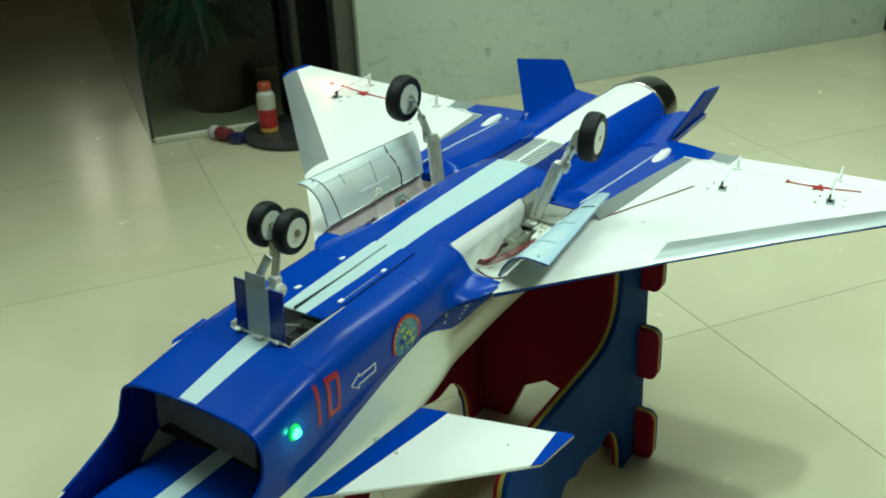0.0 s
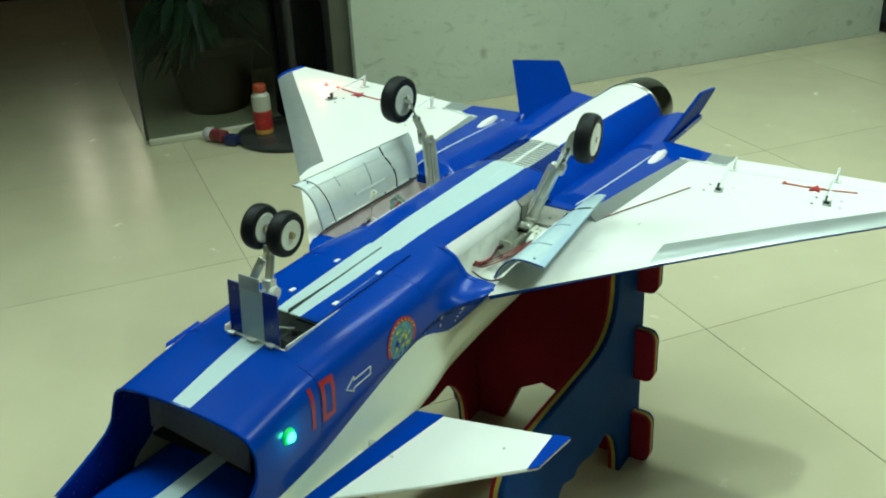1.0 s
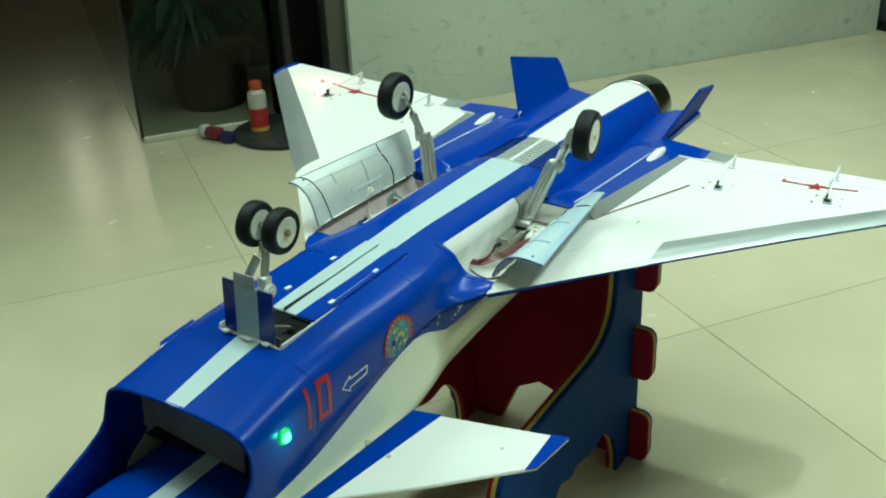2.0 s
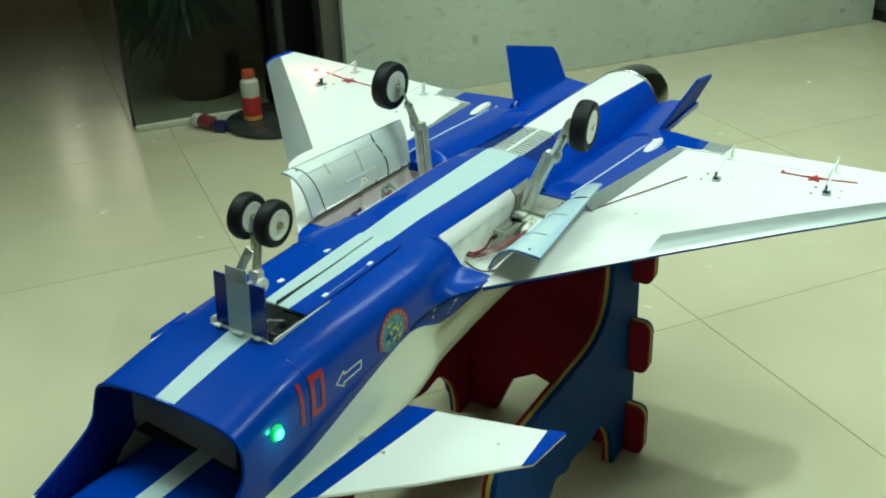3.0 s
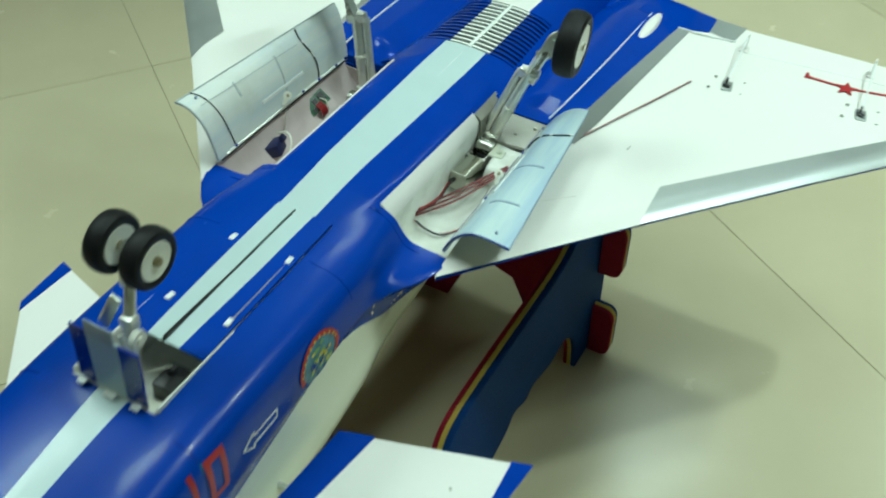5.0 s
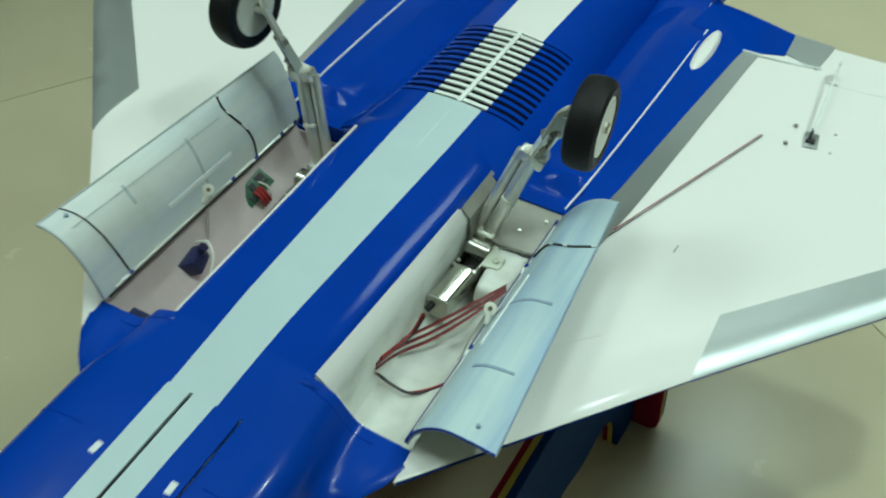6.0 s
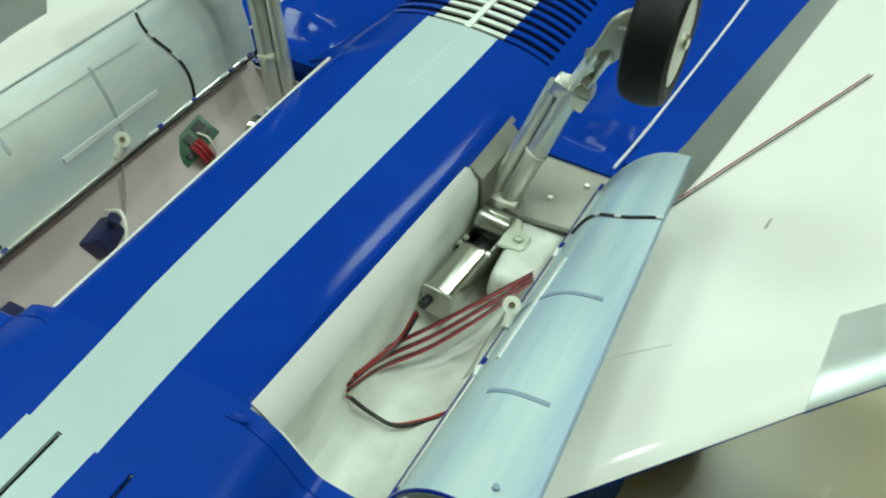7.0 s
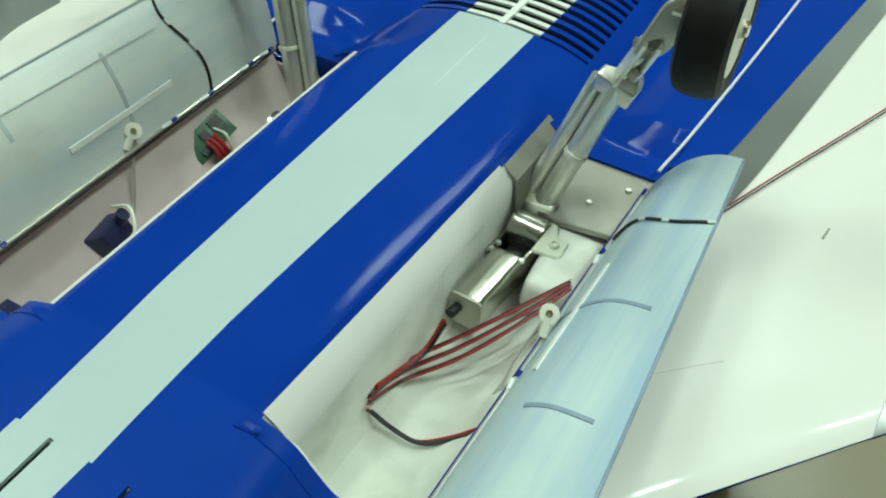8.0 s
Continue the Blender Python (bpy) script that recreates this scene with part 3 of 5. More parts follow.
def root_z(y):
    return float(np.interp(y, [0.33, 0.40, 0.55, 0.72], [-0.015, -0.016, -0.022, -0.029]) - 0.16 * max(0.0, y - 0.72))


def root_top(x, y):
    """The root panel's skin, which slopes down to the gear mounting plate at its front."""
    z = root_z(y) - 0.020 * max(0.0, (0.132 - x) / 0.047) ** 1.5
    f = min(1.0, max(0.0, (0.394 - y) / 0.020)) * min(1.0, max(0.0, (0.156 - x) / 0.004))
    return z + (min(z, -0.0300) - z) * f


for s in (1, -1):
    part("wing", flip(wing_mesh(0.152, 0.678, 0.0, None, nd=22), s), [WHITE, BLUE], jet, "white glossy delta wing panel")
    part("wing_tip", flip(wing_mesh(0.678, 0.69, 0.0, None, nx=3), s), [BLUE, BLUE], jet, "blue wing tip")
    part("leading_edge_flap", flip(wing_mesh(0.316, 0.677, 0.0, 0.072, lift=0.0010, thick=0.016), s), [SILVER, BLUE], jet, "silver grey leading edge flap")
    part("root_panel", flip(sheet([[(x, y, root_top(x, y)) for x in np.linspace(0.085, root_edge(y), 22)] for y in [0.352, 0.357, 0.364, 0.370, 0.374, 0.377, 0.381, 0.385, 0.389, 0.394, *np.linspace(0.402, 0.79, 17)]]), s), BLUE, jet, "blue wing root panel", solid=0.026)
    part("root_panel_end", flip(plate([(0.145, 0.738), (0.2165, 0.711), (0.240, 0.717), (0.262, 0.724), (0.262, 0.774), (0.20, 0.796), (0.155, 0.806)], lambda x: max(-0.0312, wing_z(x) + 0.0012), 0.010, 0.0006), s), BLUE, jet)
    part("grey_band", flip(sheet([[(root_edge(y) + k * 0.0185, y, root_z(y) * (1 - k) + (wing_z(root_edge(y) + 0.02) + 0.0012) * k) for k in (0, 0.5, 1)] for y in np.linspace(0.33, 0.708, 14)]), s), SILVER, jet, "silver grey band along the wing root", solid=0.001)
    part("flap_end", flip(plate([(0.262, 0.728), (0.301, 0.712), (0.309, 0.768), (0.262, 0.775)], lambda x: wing_z(x) + 0.0014), s), SILVER, jet)
    part("flap_hinge_line", flip(tube([(0.217, 0.709, -0.0275), (0.262, 0.711, -0.0275), (0.305, 0.716, -0.026)], 0.0014), s), HINGE, jet)
    part("panel_seam", flip(tube([(x, y, root_z(y) + 0.0004) for x, y in ((0.1525, 0.343), (0.157, 0.40), (0.163, 0.55), (0.1675, 0.735))], 0.0011), s), HINGE, jet, "thin white seam line")
    part("fairing_cap", flip(moved(turned([(0.0001, 0.005), (0.006, 0.0045), (0.0085, 0.002), (0.0095, -0.002)], 20), Matrix.Translation((0.1805, 0.680, root_z(0.68) + 0.001)) @ pose(0, 0, 0, 3, 0, -2) @ Matrix.Diagonal((1, 5.4, 1, 1))), s), WHITE, jet, "small white oval cap")
    part("tail_shelf", flip(plate([(0.07, 0.74), (0.15, 0.79), (0.163, 0.85), (0.166, 1.05), (0.15, 1.075), (0.10, 1.08), (0.07, 1.02)], lambda x: -0.054 + 0.125 * (x - 0.07) if x < 0.15 else -0.042 + 0.4 * (x - 0.15), 0.012, 0.001), s), BLUE, jet)
    fin = bmesh.new()
    corners = [(0.1455, 0.787, -0.050), (0.1455, 1.066, -0.050), (0.173, 1.060, 0.012), (0.181, 1.048, 0.030), (0.203, 0.843, 0.069)]
    rows = [[fin.verts.new(Vector(c) + Vector((dx, 0, -dx * 0.5))) for c in corners] for dx in (0.0, 0.005)]
    fin.faces.new(rows[0][::-1]), fin.faces.new(rows[1])
    for i in range(5):
        fin.faces.new((rows[0][i], rows[0][(i + 1) % 5], rows[1][(i + 1) % 5], rows[1][i]))
    bmesh.ops.recalc_face_normals(fin, faces=fin.faces)
    bmesh.ops.bevel(fin, geom=fin.edges[:], offset=0.0012, segments=2, affect="EDGES")
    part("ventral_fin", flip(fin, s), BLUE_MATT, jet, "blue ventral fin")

# Tail pipe.
part("nozzle_ring", moved(turned([(0.0785, 0), (0.0805, 0.003), (0.0805, 0.009), (0.078, 0.012), (0.074, 0.012), (0.074, 0.0)], 44, "y"), Matrix.Translation((0, 1.042, -0.0735))), ALLOY, jet, "thin alloy ring")
part("nozzle", moved(turned([(0.077, 0), (0.0765, 0.04), (0.073, 0.085), (0.069, 0.112), (0.066, 0.112), (0.069, 0.08), (0.068, 0.03), (0.06, 0.02), (0.001, 0.02)], 44, "y"), Matrix.Translation((0, 1.052, -0.0735))), NOZZLE, jet, "glossy black tail pipe")

# Canards.
for s in (1, -1):
    def can(points, lift=0.0, thick=0.005, bev=0.0012):
        return flip(plate(points, lambda x: -0.160 - (x - 0.13) * (0.075 if s > 0 else 0.20) + lift, thick, bev), s)
    part("canard", can([(0.110, -0.3475), (0.214, -0.236), (0.309, -0.122), (0.319, -0.042), (0.128, -0.117)]), WHITE, jet, "white canard fin with blue root and tip")
    part("canard_root_band", can([(0.1095, -0.348), (0.133, -0.322), (0.163, -0.1025), (0.128, -0.1165)], 0.0012, 0.0016, 0), BLUE, jet)
    part("canard_tip_band", can([(0.299, -0.1345), (0.3095, -0.1225), (0.3195, -0.0415), (0.298, -0.050)], 0.0012, 0.0016, 0), BLUE, jet)
    part("canard_pivot", flip(rod((0.09, -0.20, -0.1655), (0.128, -0.20, -0.1655), 0.004), s), STEEL, jet)
    part("canard_screw", flip(moved(turned([(0.0001, 0.003), (0.0022, 0.003), (0.0028, 0)], 10), Matrix.Translation((0.152, -0.215, -0.161))), s), STEEL, jet)

# Joint between the front hull and the belly, with a bead of glue at the bay corner.
for s in (1, -1):
    row = [p for p in fine_columns(section(0.052))[7:20]]
    part("hull_joint", flip(tube([(p.x, 0.053 - 0.15 * (p.x - 0.036) * (0.072 - p.x) / 0.01 if p.x < 0.072 else 0.0505, p.z + 0.0002) for p in row], 0.0006, n=1), s), BLUE, jet)
    part("glue_bead", flip(moved(turned([(0.0001, 0.0012), (0.004, 0.0009), (0.0065, -0.0004)], 14), Matrix.Translation((0.060, 0.053, -0.0030)) @ Matrix.Diagonal((1.9, 0.6, 1, 1))), s), BLUE, jet)

# Nose wheel bay, its doors and leg.
part("nose_bay", join(box(0, -0.141, -0.062, 0.088, 0.282, 0.002), box(0.0455, -0.141, -0.034, 0.002, 0.28, 0.056), box(-0.0455, -0.141, -0.034, 0.002, 0.28, 0.056), box(0, -0.2825, -0.036, 0.09, 0.002, 0.05), box(0, 0.0005, -0.034, 0.09, 0.002, 0.06)), BAY_WHITE, jet, "off-white inside of the nose wheel bay")
part("steering_servo", join(box(0.023, -0.236, -0.034, 0.022, 0.030, 0.026, 0.0015), rod((0.020, -0.232, -0.022), (0.020, -0.232, -0.014), 0.005)), BLACK, jet, "black steering servo in the nose bay")
part("servo_tray", join(box(0.024, -0.265, -0.046, 0.030, 0.024, 0.016, 0.001), rod((0.030, -0.262, -0.040), (0.030, -0.262, -0.032), 0.004)), RIM, jet)
part("steering_link", rod((0.020, -0.232, -0.013), (0.012, -0.262, 0.0), 0.0012, seg=8), STEEL, jet)
part("bay_rim", box(0.0448, -0.25, -0.0105, 0.0022, 0.064, 0.004), WHITE, jet)
part("bay_rim", box(-0.0448, -0.25, -0.0105, 0.0022, 0.064, 0.004), WHITE, jet)
for s in (1, -1):
    ys = np.linspace(-0.217, -0.001, 14)
    rows = [fine_columns(section(y)) for y in ys]
    stripe_part = sheet([[(0.0016 if k == 0 else p.x, p.y, p.z + 0.0006) for k, p in enumerate(r[:4])] for r in rows])
    bmesh.ops.reverse_faces(stripe_part, faces=stripe_part.faces)
    blue_part = sheet([[(p.x - (0.0008 if k == 3 else 0), p.y, p.z + 0.0006) for k, p in enumerate(r[3:7])] for r in rows])
    bmesh.ops.reverse_faces(blue_part, faces=blue_part.faces)
    d = part("nose_door", flip(blue_part, s), BLUE_SATIN, jet, "closed blue nose wheel door with a cyan edge", solid=0.0022)
    part("door_stripe", flip(stripe_part, s), STRIPE, d, solid=0.0022)
    part("slit_lining", flip(box(0.0012, -0.11, -0.004, 0.0012, 0.21, 0.006), s), BLACK, d)
    hx = 0.0375 if s > 0 else 0.0295
    for y in (-0.170, -0.070):
        part("door_hinge", flip(box(hx, y, -0.0002 - 0.02 * max(0.0, -0.1 - y), 0.0055, 0.0105, 0.0022, 0.0007, (0, 0, 3)), s), HINGE, d)
    part("door_hinge_pin", flip(rod((hx, -0.168, -0.0030), (hx, -0.072, -0.0008), 0.0009 if s > 0 else 0.0006, seg=8), s), PLATE_GREY if s > 0 else HINGE, d)
    if s > 0:
        part("door_gap", rod((0.0395, -0.058, -0.0010), (0.0395, -0.004, -0.0004), 0.0012, seg=8), BLACK, d)
part("front_door", sheet([[(x, -0.282 - 0.03 * z - 0.002, -0.008 + z) for x in (-0.034, -0.0165)] for z in np.linspace(0, 0.068, 6)]), BLUE_DARK, jet, "upright blue nose gear door with a cyan stripe", solid=0.002)
part("front_door", sheet([[(x, -0.282 - 0.03 * z - 0.002, -0.008 + z) for x in (0.0165, 0.0375)] for z in np.linspace(0, 0.066, 6)]), BLUE_DARK, jet, "upright blue nose gear door with a cyan stripe", solid=0.002)
part("front_door_stripe", sheet([[(x, -0.282 - 0.03 * z - 0.002, -0.008 + z) for x in (-0.0165, 0, 0.0165)] for z in np.linspace(0, 0.066, 6)]), STRIPE, jet, solid=0.002)
part("front_door_tab", box(-0.002, -0.2855, 0.064, 0.030, 0.0012, 0.018, 0.0004), TAPE_PALE, jet, "pale plastic tab on the front door")
part("front_door_hinge", join(rod((-0.034, -0.283, -0.008), (0.036, -0.283, -0.008), 0.0014), box(-0.03, -0.286, -0.0075, 0.008, 0.01, 0.002), box(0.028, -0.286, -0.0075, 0.008, 0.01, 0.002), box(0, -0.286, -0.0085, 0.012, 0.01, 0.002)), HINGE, jet)


def tyre(r, w):
    return turned([(r * 0.60, -w * 0.36), (r * 0.70, -w * 0.47), (r * 0.84, -w * 0.50), (r * 0.94, -w * 0.42), (r * 0.985, -w * 0.26), (r, -w * 0.08), (r, w * 0.08), (r * 0.985, w * 0.26), (r * 0.94, w * 0.42), (r * 0.84, w * 0.50), (r * 0.70, w * 0.47), (r * 0.60, w * 0.36)], 40, "x")


def rim(r, w):
    return turned([(0.0001, -w * 0.40), (r * 0.10, -w * 0.40), (r * 0.12, -w * 0.43), (r * 0.55, -w * 0.43), (r * 0.60, -w * 0.47), (r * 0.645, -w * 0.45), (r * 0.65, w * 0.45), (r * 0.60, w * 0.47), (r * 0.55, w * 0.43), (r * 0.14, w * 0.43), (r * 0.12, w * 0.50), (0.0001, w * 0.50)], 32, "x")


nose_leg = part("nose_gear_leg", join(rod((0.006, -0.262, -0.04), (0.0, -0.252, 0.052), 0.0062), rod((0.0, -0.252, 0.050), (-0.010, -0.234, 0.085), 0.0052), box(0.0, -0.252, 0.050, 0.014, 0.012, 0.014, 0.002), box(-0.0115, -0.236, 0.082, 0.012, 0.010, 0.02, 0.002)), STEEL, jet, "bright metal nose gear leg with twin wheels")
part("axle", rod((-0.042, -0.2285, 0.108), (0.018, -0.2285, 0.108), 0.0035), STEEL, nose_leg)
part("fork", join(rod((-0.0115, -0.236, 0.08), (-0.012, -0.2285, 0.110), 0.0055), box(-0.012, -0.2285, 0.108, 0.014, 0.012, 0.012, 0.002)), ALLOY, nose_leg)
part("drag_link", join(rod((0.010, -0.2655, 0.0), (0.004, -0.268, 0.05), 0.0028), box(-0.008, -0.264, 0.069, 0.011, 0.0035, 0.042, 0.0012, (0, 26, 6))), STEEL, nose_leg)
part("steering_arm", moved(turned([(0.0001, -0.003), (0.0085, -0.003), (0.0095, 0), (0.0085, 0.003), (0.004, 0.003), (0.0035, 0.005), (0.0001, 0.005)], 20, "x"), Matrix.Translation((0.0155, -0.262, 0.046))), RIM, nose_leg, "white round steering arm")
for x in (-0.030, 0.0075):
    part("tyre", moved(tyre(0.0280, 0.019), Matrix.Translation((x, -0.2285, 0.108))), RUBBER, nose_leg, "black rubber tyre")
    part("wheel_rim", moved(rim(0.0280, 0.019), Matrix.Translation((x, -0.2285, 0.108))), RIM, nose_leg, "white plastic wheel rim")
    part("hub_cap", moved(turned([(0.0001, 0.0128), (0.003, 0.0128), (0.0042, 0.0118), (0.0046, 0.008)], 14, "x"), Matrix.Translation((x, -0.2285, 0.108))), BRASS, nose_leg)


# Main wheel bays, doors and legs, alike on both sides.
UPRIGHT_PLANE = Matrix(((1, 0, 0, 0), (0, 0, -1, 0), (0, 1, 0, 0), (0, 0, 0, 1)))
DOOR_SHAPE = {
    1: ([(0.147, -0.033), (0.153, -0.017), (0.164, -0.003), (0.179, 0.0055), (0.199, 0.0060), (0.2205, 0.0040)], [(0.150, -0.029), (0.157, -0.016), (0.166, -0.004), (0.176, 0.005), (0.187, 0.0105), (0.200, 0.0125)]),
    -1: ([(0.143, -0.029), (0.150, -0.009), (0.160, 0.012), (0.174, 0.026), (0.187, 0.031), (0.199, 0.031)], [(0.146, -0.029), (0.149, -0.010), (0.153, 0.008), (0.158, 0.024), (0.163, 0.036), (0.169, 0.044)]),
}


def door_point(s, u, y, lift=0.0):
    """A point on a door's inside face: u from hinge to edge, y along it."""
    t = (y - 0.055) / 0.292
    line = smooth_line([Vector((p[0] + (q[0] - p[0]) * t, 0, p[1] + (q[1] - p[1]) * t)) for p, q in zip(*DOOR_SHAPE[s])], 4)
    k = u * (len(line) - 1)
    i = min(int(k), len(line) - 2)
    p, d = line[i].lerp(line[i + 1], k - i), (line[i + 1] - line[i]).normalized()
    n = Vector((-d.z, 0, d.x))
    return (p.x + n.x * lift, y, p.z + n.z * lift)


for s in (1, -1):
    wall_in = [(0.0665, -0.0050), (0.0785, -0.0180), (0.0785, -0.050), (0.0770, -0.068), (0.0810, -0.079)] if s > 0 else [(0.069, -0.006), (0.066, -0.035), (0.058, -0.098)]
    pan = [wall_in[-1], (0.096, -0.0815), (0.107, -0.081), (0.120, -0.075), (0.134, -0.064), (0.153, -0.036)] if s > 0 else [wall_in[-1], (0.098, -0.099), (0.108, -0.092), (0.120, -0.078), (0.139, -0.055), (0.150, -0.037)]
    part("main_bay", flip(join(
        sheet([[(x + 0.025 * (y - 0.06) * (1 if k == 0 else 0.2), y, z - (0.012 * (y - 0.06) if k == 0 else 0)) for k, (x, z) in enumerate(wall_in)] for y in (0.06, 0.2, 0.345)]),
        sheet([[(x, y, z) for x, z in pan] for y in (0.06, 0.2, 0.345)]),
        sheet([[(x, 0.061, z), (x, 0.061, lo)] for x, z, lo in ((0.058, -0.008, -0.081), (0.085, -0.016, -0.081), (0.097, -0.030, -0.081), (0.110, -0.042, -0.080), (0.134, -0.044, -0.064), (0.152, -0.045, -0.046))]),
        sheet([[(x, 0.344, z), (x, 0.344, lo)] for x, z, lo in ((0.058, -0.012, -0.095), (0.10, -0.043, -0.090), (0.134, -0.043, -0.064), (0.152, -0.043, -0.044))])), s), BAY_WHITE if s > 0 else BAY_PINK, jet, "matt white main wheel bay" if s > 0 else "pinkish white main wheel bay", angle=40, solid=0.0015)
    if s < 0:
        part("bay_lip", flip(tube([(0.0660, 0.06, -0.0042), (0.0690, 0.2, -0.0055), (0.0730, 0.343, -0.0085)], 0.0012), s), WHITE, jet)
    if s > 0:
        part("bay_liner", sheet([[(0.0664 + 0.025 * (y - 0.06), y, -0.0030 - 0.012 * (y - 0.06)), (0.0735, y, -0.0083), (0.0795, y, -0.0150), (0.0808, y, -0.0215)] for y in (0.062, 0.15, 0.25, 0.284)]), WHITE, jet, "white inner lip strip", angle=70, solid=0.001)
        part("bay_step", box(0.1290, 0.276, -0.0610, 0.042, 0.066, 0.028, 0.007, (0, 8, 6), 3), BAY_WHITE, jet)
        part("plate_flange", sheet([[(0.0730, y, -0.0075), (0.0825, y, -0.0155), (0.0850, y, -0.0390)] for y in (0.288, 0.32, 0.350)]), PLATE_GREY, jet, solid=0.002)
    mount = plate([(0.068, 0.287), (0.072, 0.3545), (0.150, 0.3545), (0.151, 0.300), (0.110, 0.294), (0.080, 0.300), (0.079, 0.287)], -0.040 if s > 0 else -0.075, 0.004, 0.0006)
    for v in mount.verts:
        v.co.z += max(0.0, v.co.y - 0.306) * 0.17 if s > 0 else 0.0
    part("mount_plate", flip(mount, s), PLATE_GREY, jet, "grey metal landing gear mounting plate")
    for x, y in ((0.082, 0.338), (0.12, 0.318), (0.138, 0.338), (0.09, 0.345)):
        part("plate_screw", flip(moved(turned([(0.0001, 0.0018), (0.0018, 0.0018), (0.0024, 0)], 10), Matrix.Translation((x, y, -0.040 + max(0.0, y - 0.306) * 0.17 if s > 0 else -0.075))), s), STEEL, jet)
    door = part("gear_door", flip(sheet([[door_point(s, u, y) for u in np.linspace(0, 1, 16)] for y in np.linspace(0.060 if s > 0 else 0.055, 0.347, 16)]), s), DOOR_PAINT if s > 0 else DOOR_GREY, jet, "open pale blue-grey curved wheel bay door" if s > 0 else "open pale grey curved wheel bay door", solid=0.0018)
    y0 = 0.060 if s > 0 else 0.055
    part("door_rim", flip(tube([door_point(s, u, y0, 0.0008) for u in np.linspace(0.02, 0.99, 14)], 0.0011, seg=6, n=2), s), BLUE_DARK if s > 0 else TAPE_PALE, door, "dark painted front rim" if s > 0 else "")
    part("door_rim", flip(tube([door_point(s, 0.995, y, 0.0004) for y in np.linspace(y0, 0.345, 8)], 0.0009, seg=6, n=2), s), TAPE if s > 0 else TAPE_PALE, door)
    part("door_screw", flip(rod(door_point(s, 0.80, 0.075, 0.0), door_point(s, 0.80, 0.075, 0.0022), 0.0017, seg=10), s), TAPE, door)
    part("door_rib", flip(sheet([[door_point(s, u, y, 0.0012) for u in ((0.30, 0.335) if s > 0 else (0.225, 0.26))] for y in np.linspace(0.155, 0.243, 6)]), s), HINGE, door, solid=0.0012)
    if s < 0:
        part("door_tape", flip(sheet([[door_point(s, u, y, 0.0008) for u in (0.625, 0.636)] for y in np.linspace(0.07, 0.25, 10)]), s), TAPE_PALE, door, solid=0.0006)
    for y in (0.125, 0.203):
        part("door_band", flip(sheet([[door_point(s, u, y + k * 0.0013 + 0.006 * u, 0.0006) for u in np.linspace(0.1 if y > 0.2 else 0.45, 0.85 if s > 0 else 0.68, 8)] for k in (-1, 1)]), s), TAPE if s > 0 else TAPE_PALE, door, solid=0.0006)
    for u0, u1, m in ((0.02, 0.34, BLACK), (0.34, 0.42, HINGE), (0.42, 0.60, BLACK), (0.60, 0.66, HINGE), (0.66, 0.93, BLACK), (0.93, 0.99, HINGE)):
        part("door_cable", flip(tube([door_point(s, u, (0.282 if s > 0 else 0.272 - 0.012 * u) + 0.005 * math.sin(7 * u), 0.0010) for u in np.linspace(u0, u1, 5)], 0.0010), s), m, door)
    hx, hz = (0.1485, -0.0265) if s > 0 else (0.1430, -0.0262)
    part("hinge_rod", flip(rod((hx, 0.07, hz - 0.001), (hx + 0.001, 0.33, hz - 0.001), 0.0013, seg=8), s), STEEL, jet)
    # Dark rod paints the shadow under the hinge rod; dark blue on the right.
    part("hinge_gap", flip(rod((hx - 0.0016, 0.06, hz - 0.0028), (hx - 0.0006, 0.34, hz - 0.0028), 0.0011, seg=8), s), BLUE_DARK if s > 0 else BLACK, jet)
    for y in (0.155, 0.262) if s > 0 else (0.082, 0.225, 0.262, 0.305, 0.328):
        part("hinge_tab", flip(box(hx, y, hz, 0.0028, 0.008, 0.0022, 0.0008, (0, -20, 8)), s), HINGE, jet)
        part("hinge_tab", flip(box(hx + 0.0002, y + 0.0080, hz, 0.0026, 0.005, 0.0022, 0.0008, (0, -20, -6)), s), BLUE_DARK, jet)
    face = Vector((0.23, -0.65, 0.73)) if s > 0 else Vector((-0.62, -0.50, 0.60))
    hc = Vector((0.1475, 0.199, -0.0150)) if s > 0 else Vector((0.1445, 0.199, -0.0150))
    horn = part("door_horn", flip(join(rod(hc - face * 0.0015, hc + face * 0.0015, 0.0055, seg=20, bevel=0.0005), rod(hc, hc + Vector((0.001, -0.008, -0.010)), 0.0028, seg=10)), s), RIM, jet, "white plastic door horn")
    part("horn_screw", flip(rod(hc, hc + face * 0.0026, 0.0020, seg=12), s), BRASS, horn)
    part("pushrod", flip(tube([(0.146, 0.199, -0.018), (0.138, 0.185, -0.045), (0.134, 0.176, -0.062), (0.127, 0.168, -0.075)], 0.0011), s), STEEL, jet)

    unit = part("retract_unit", flip(join(
        box(0.0822, 0.279, -0.059, 0.0026, 0.046, 0.020, 0.0006, (0, 0, -4)),
        box(0.1048, 0.279, -0.059, 0.0026, 0.046, 0.020, 0.0006, (0, 0, -4)),
        box(0.0935, 0.278, -0.068, 0.023, 0.046, 0.003, 0, (0, 0, -4)),
        box(0.0925, 0.2605, -0.060, 0.023, 0.006, 0.020, 0.0008, (0, 0, -4))), s), ALLOY, jet, "silver electric retract unit")
    can = [(0.0105 * c, 0.0115 * q) for c, q in ((math.copysign(abs(math.cos(k)) ** 0.30, math.cos(k)), math.copysign(abs(math.sin(k)) ** 0.26, math.sin(k))) for k in (2 * math.pi * i / 28 for i in range(28)))]
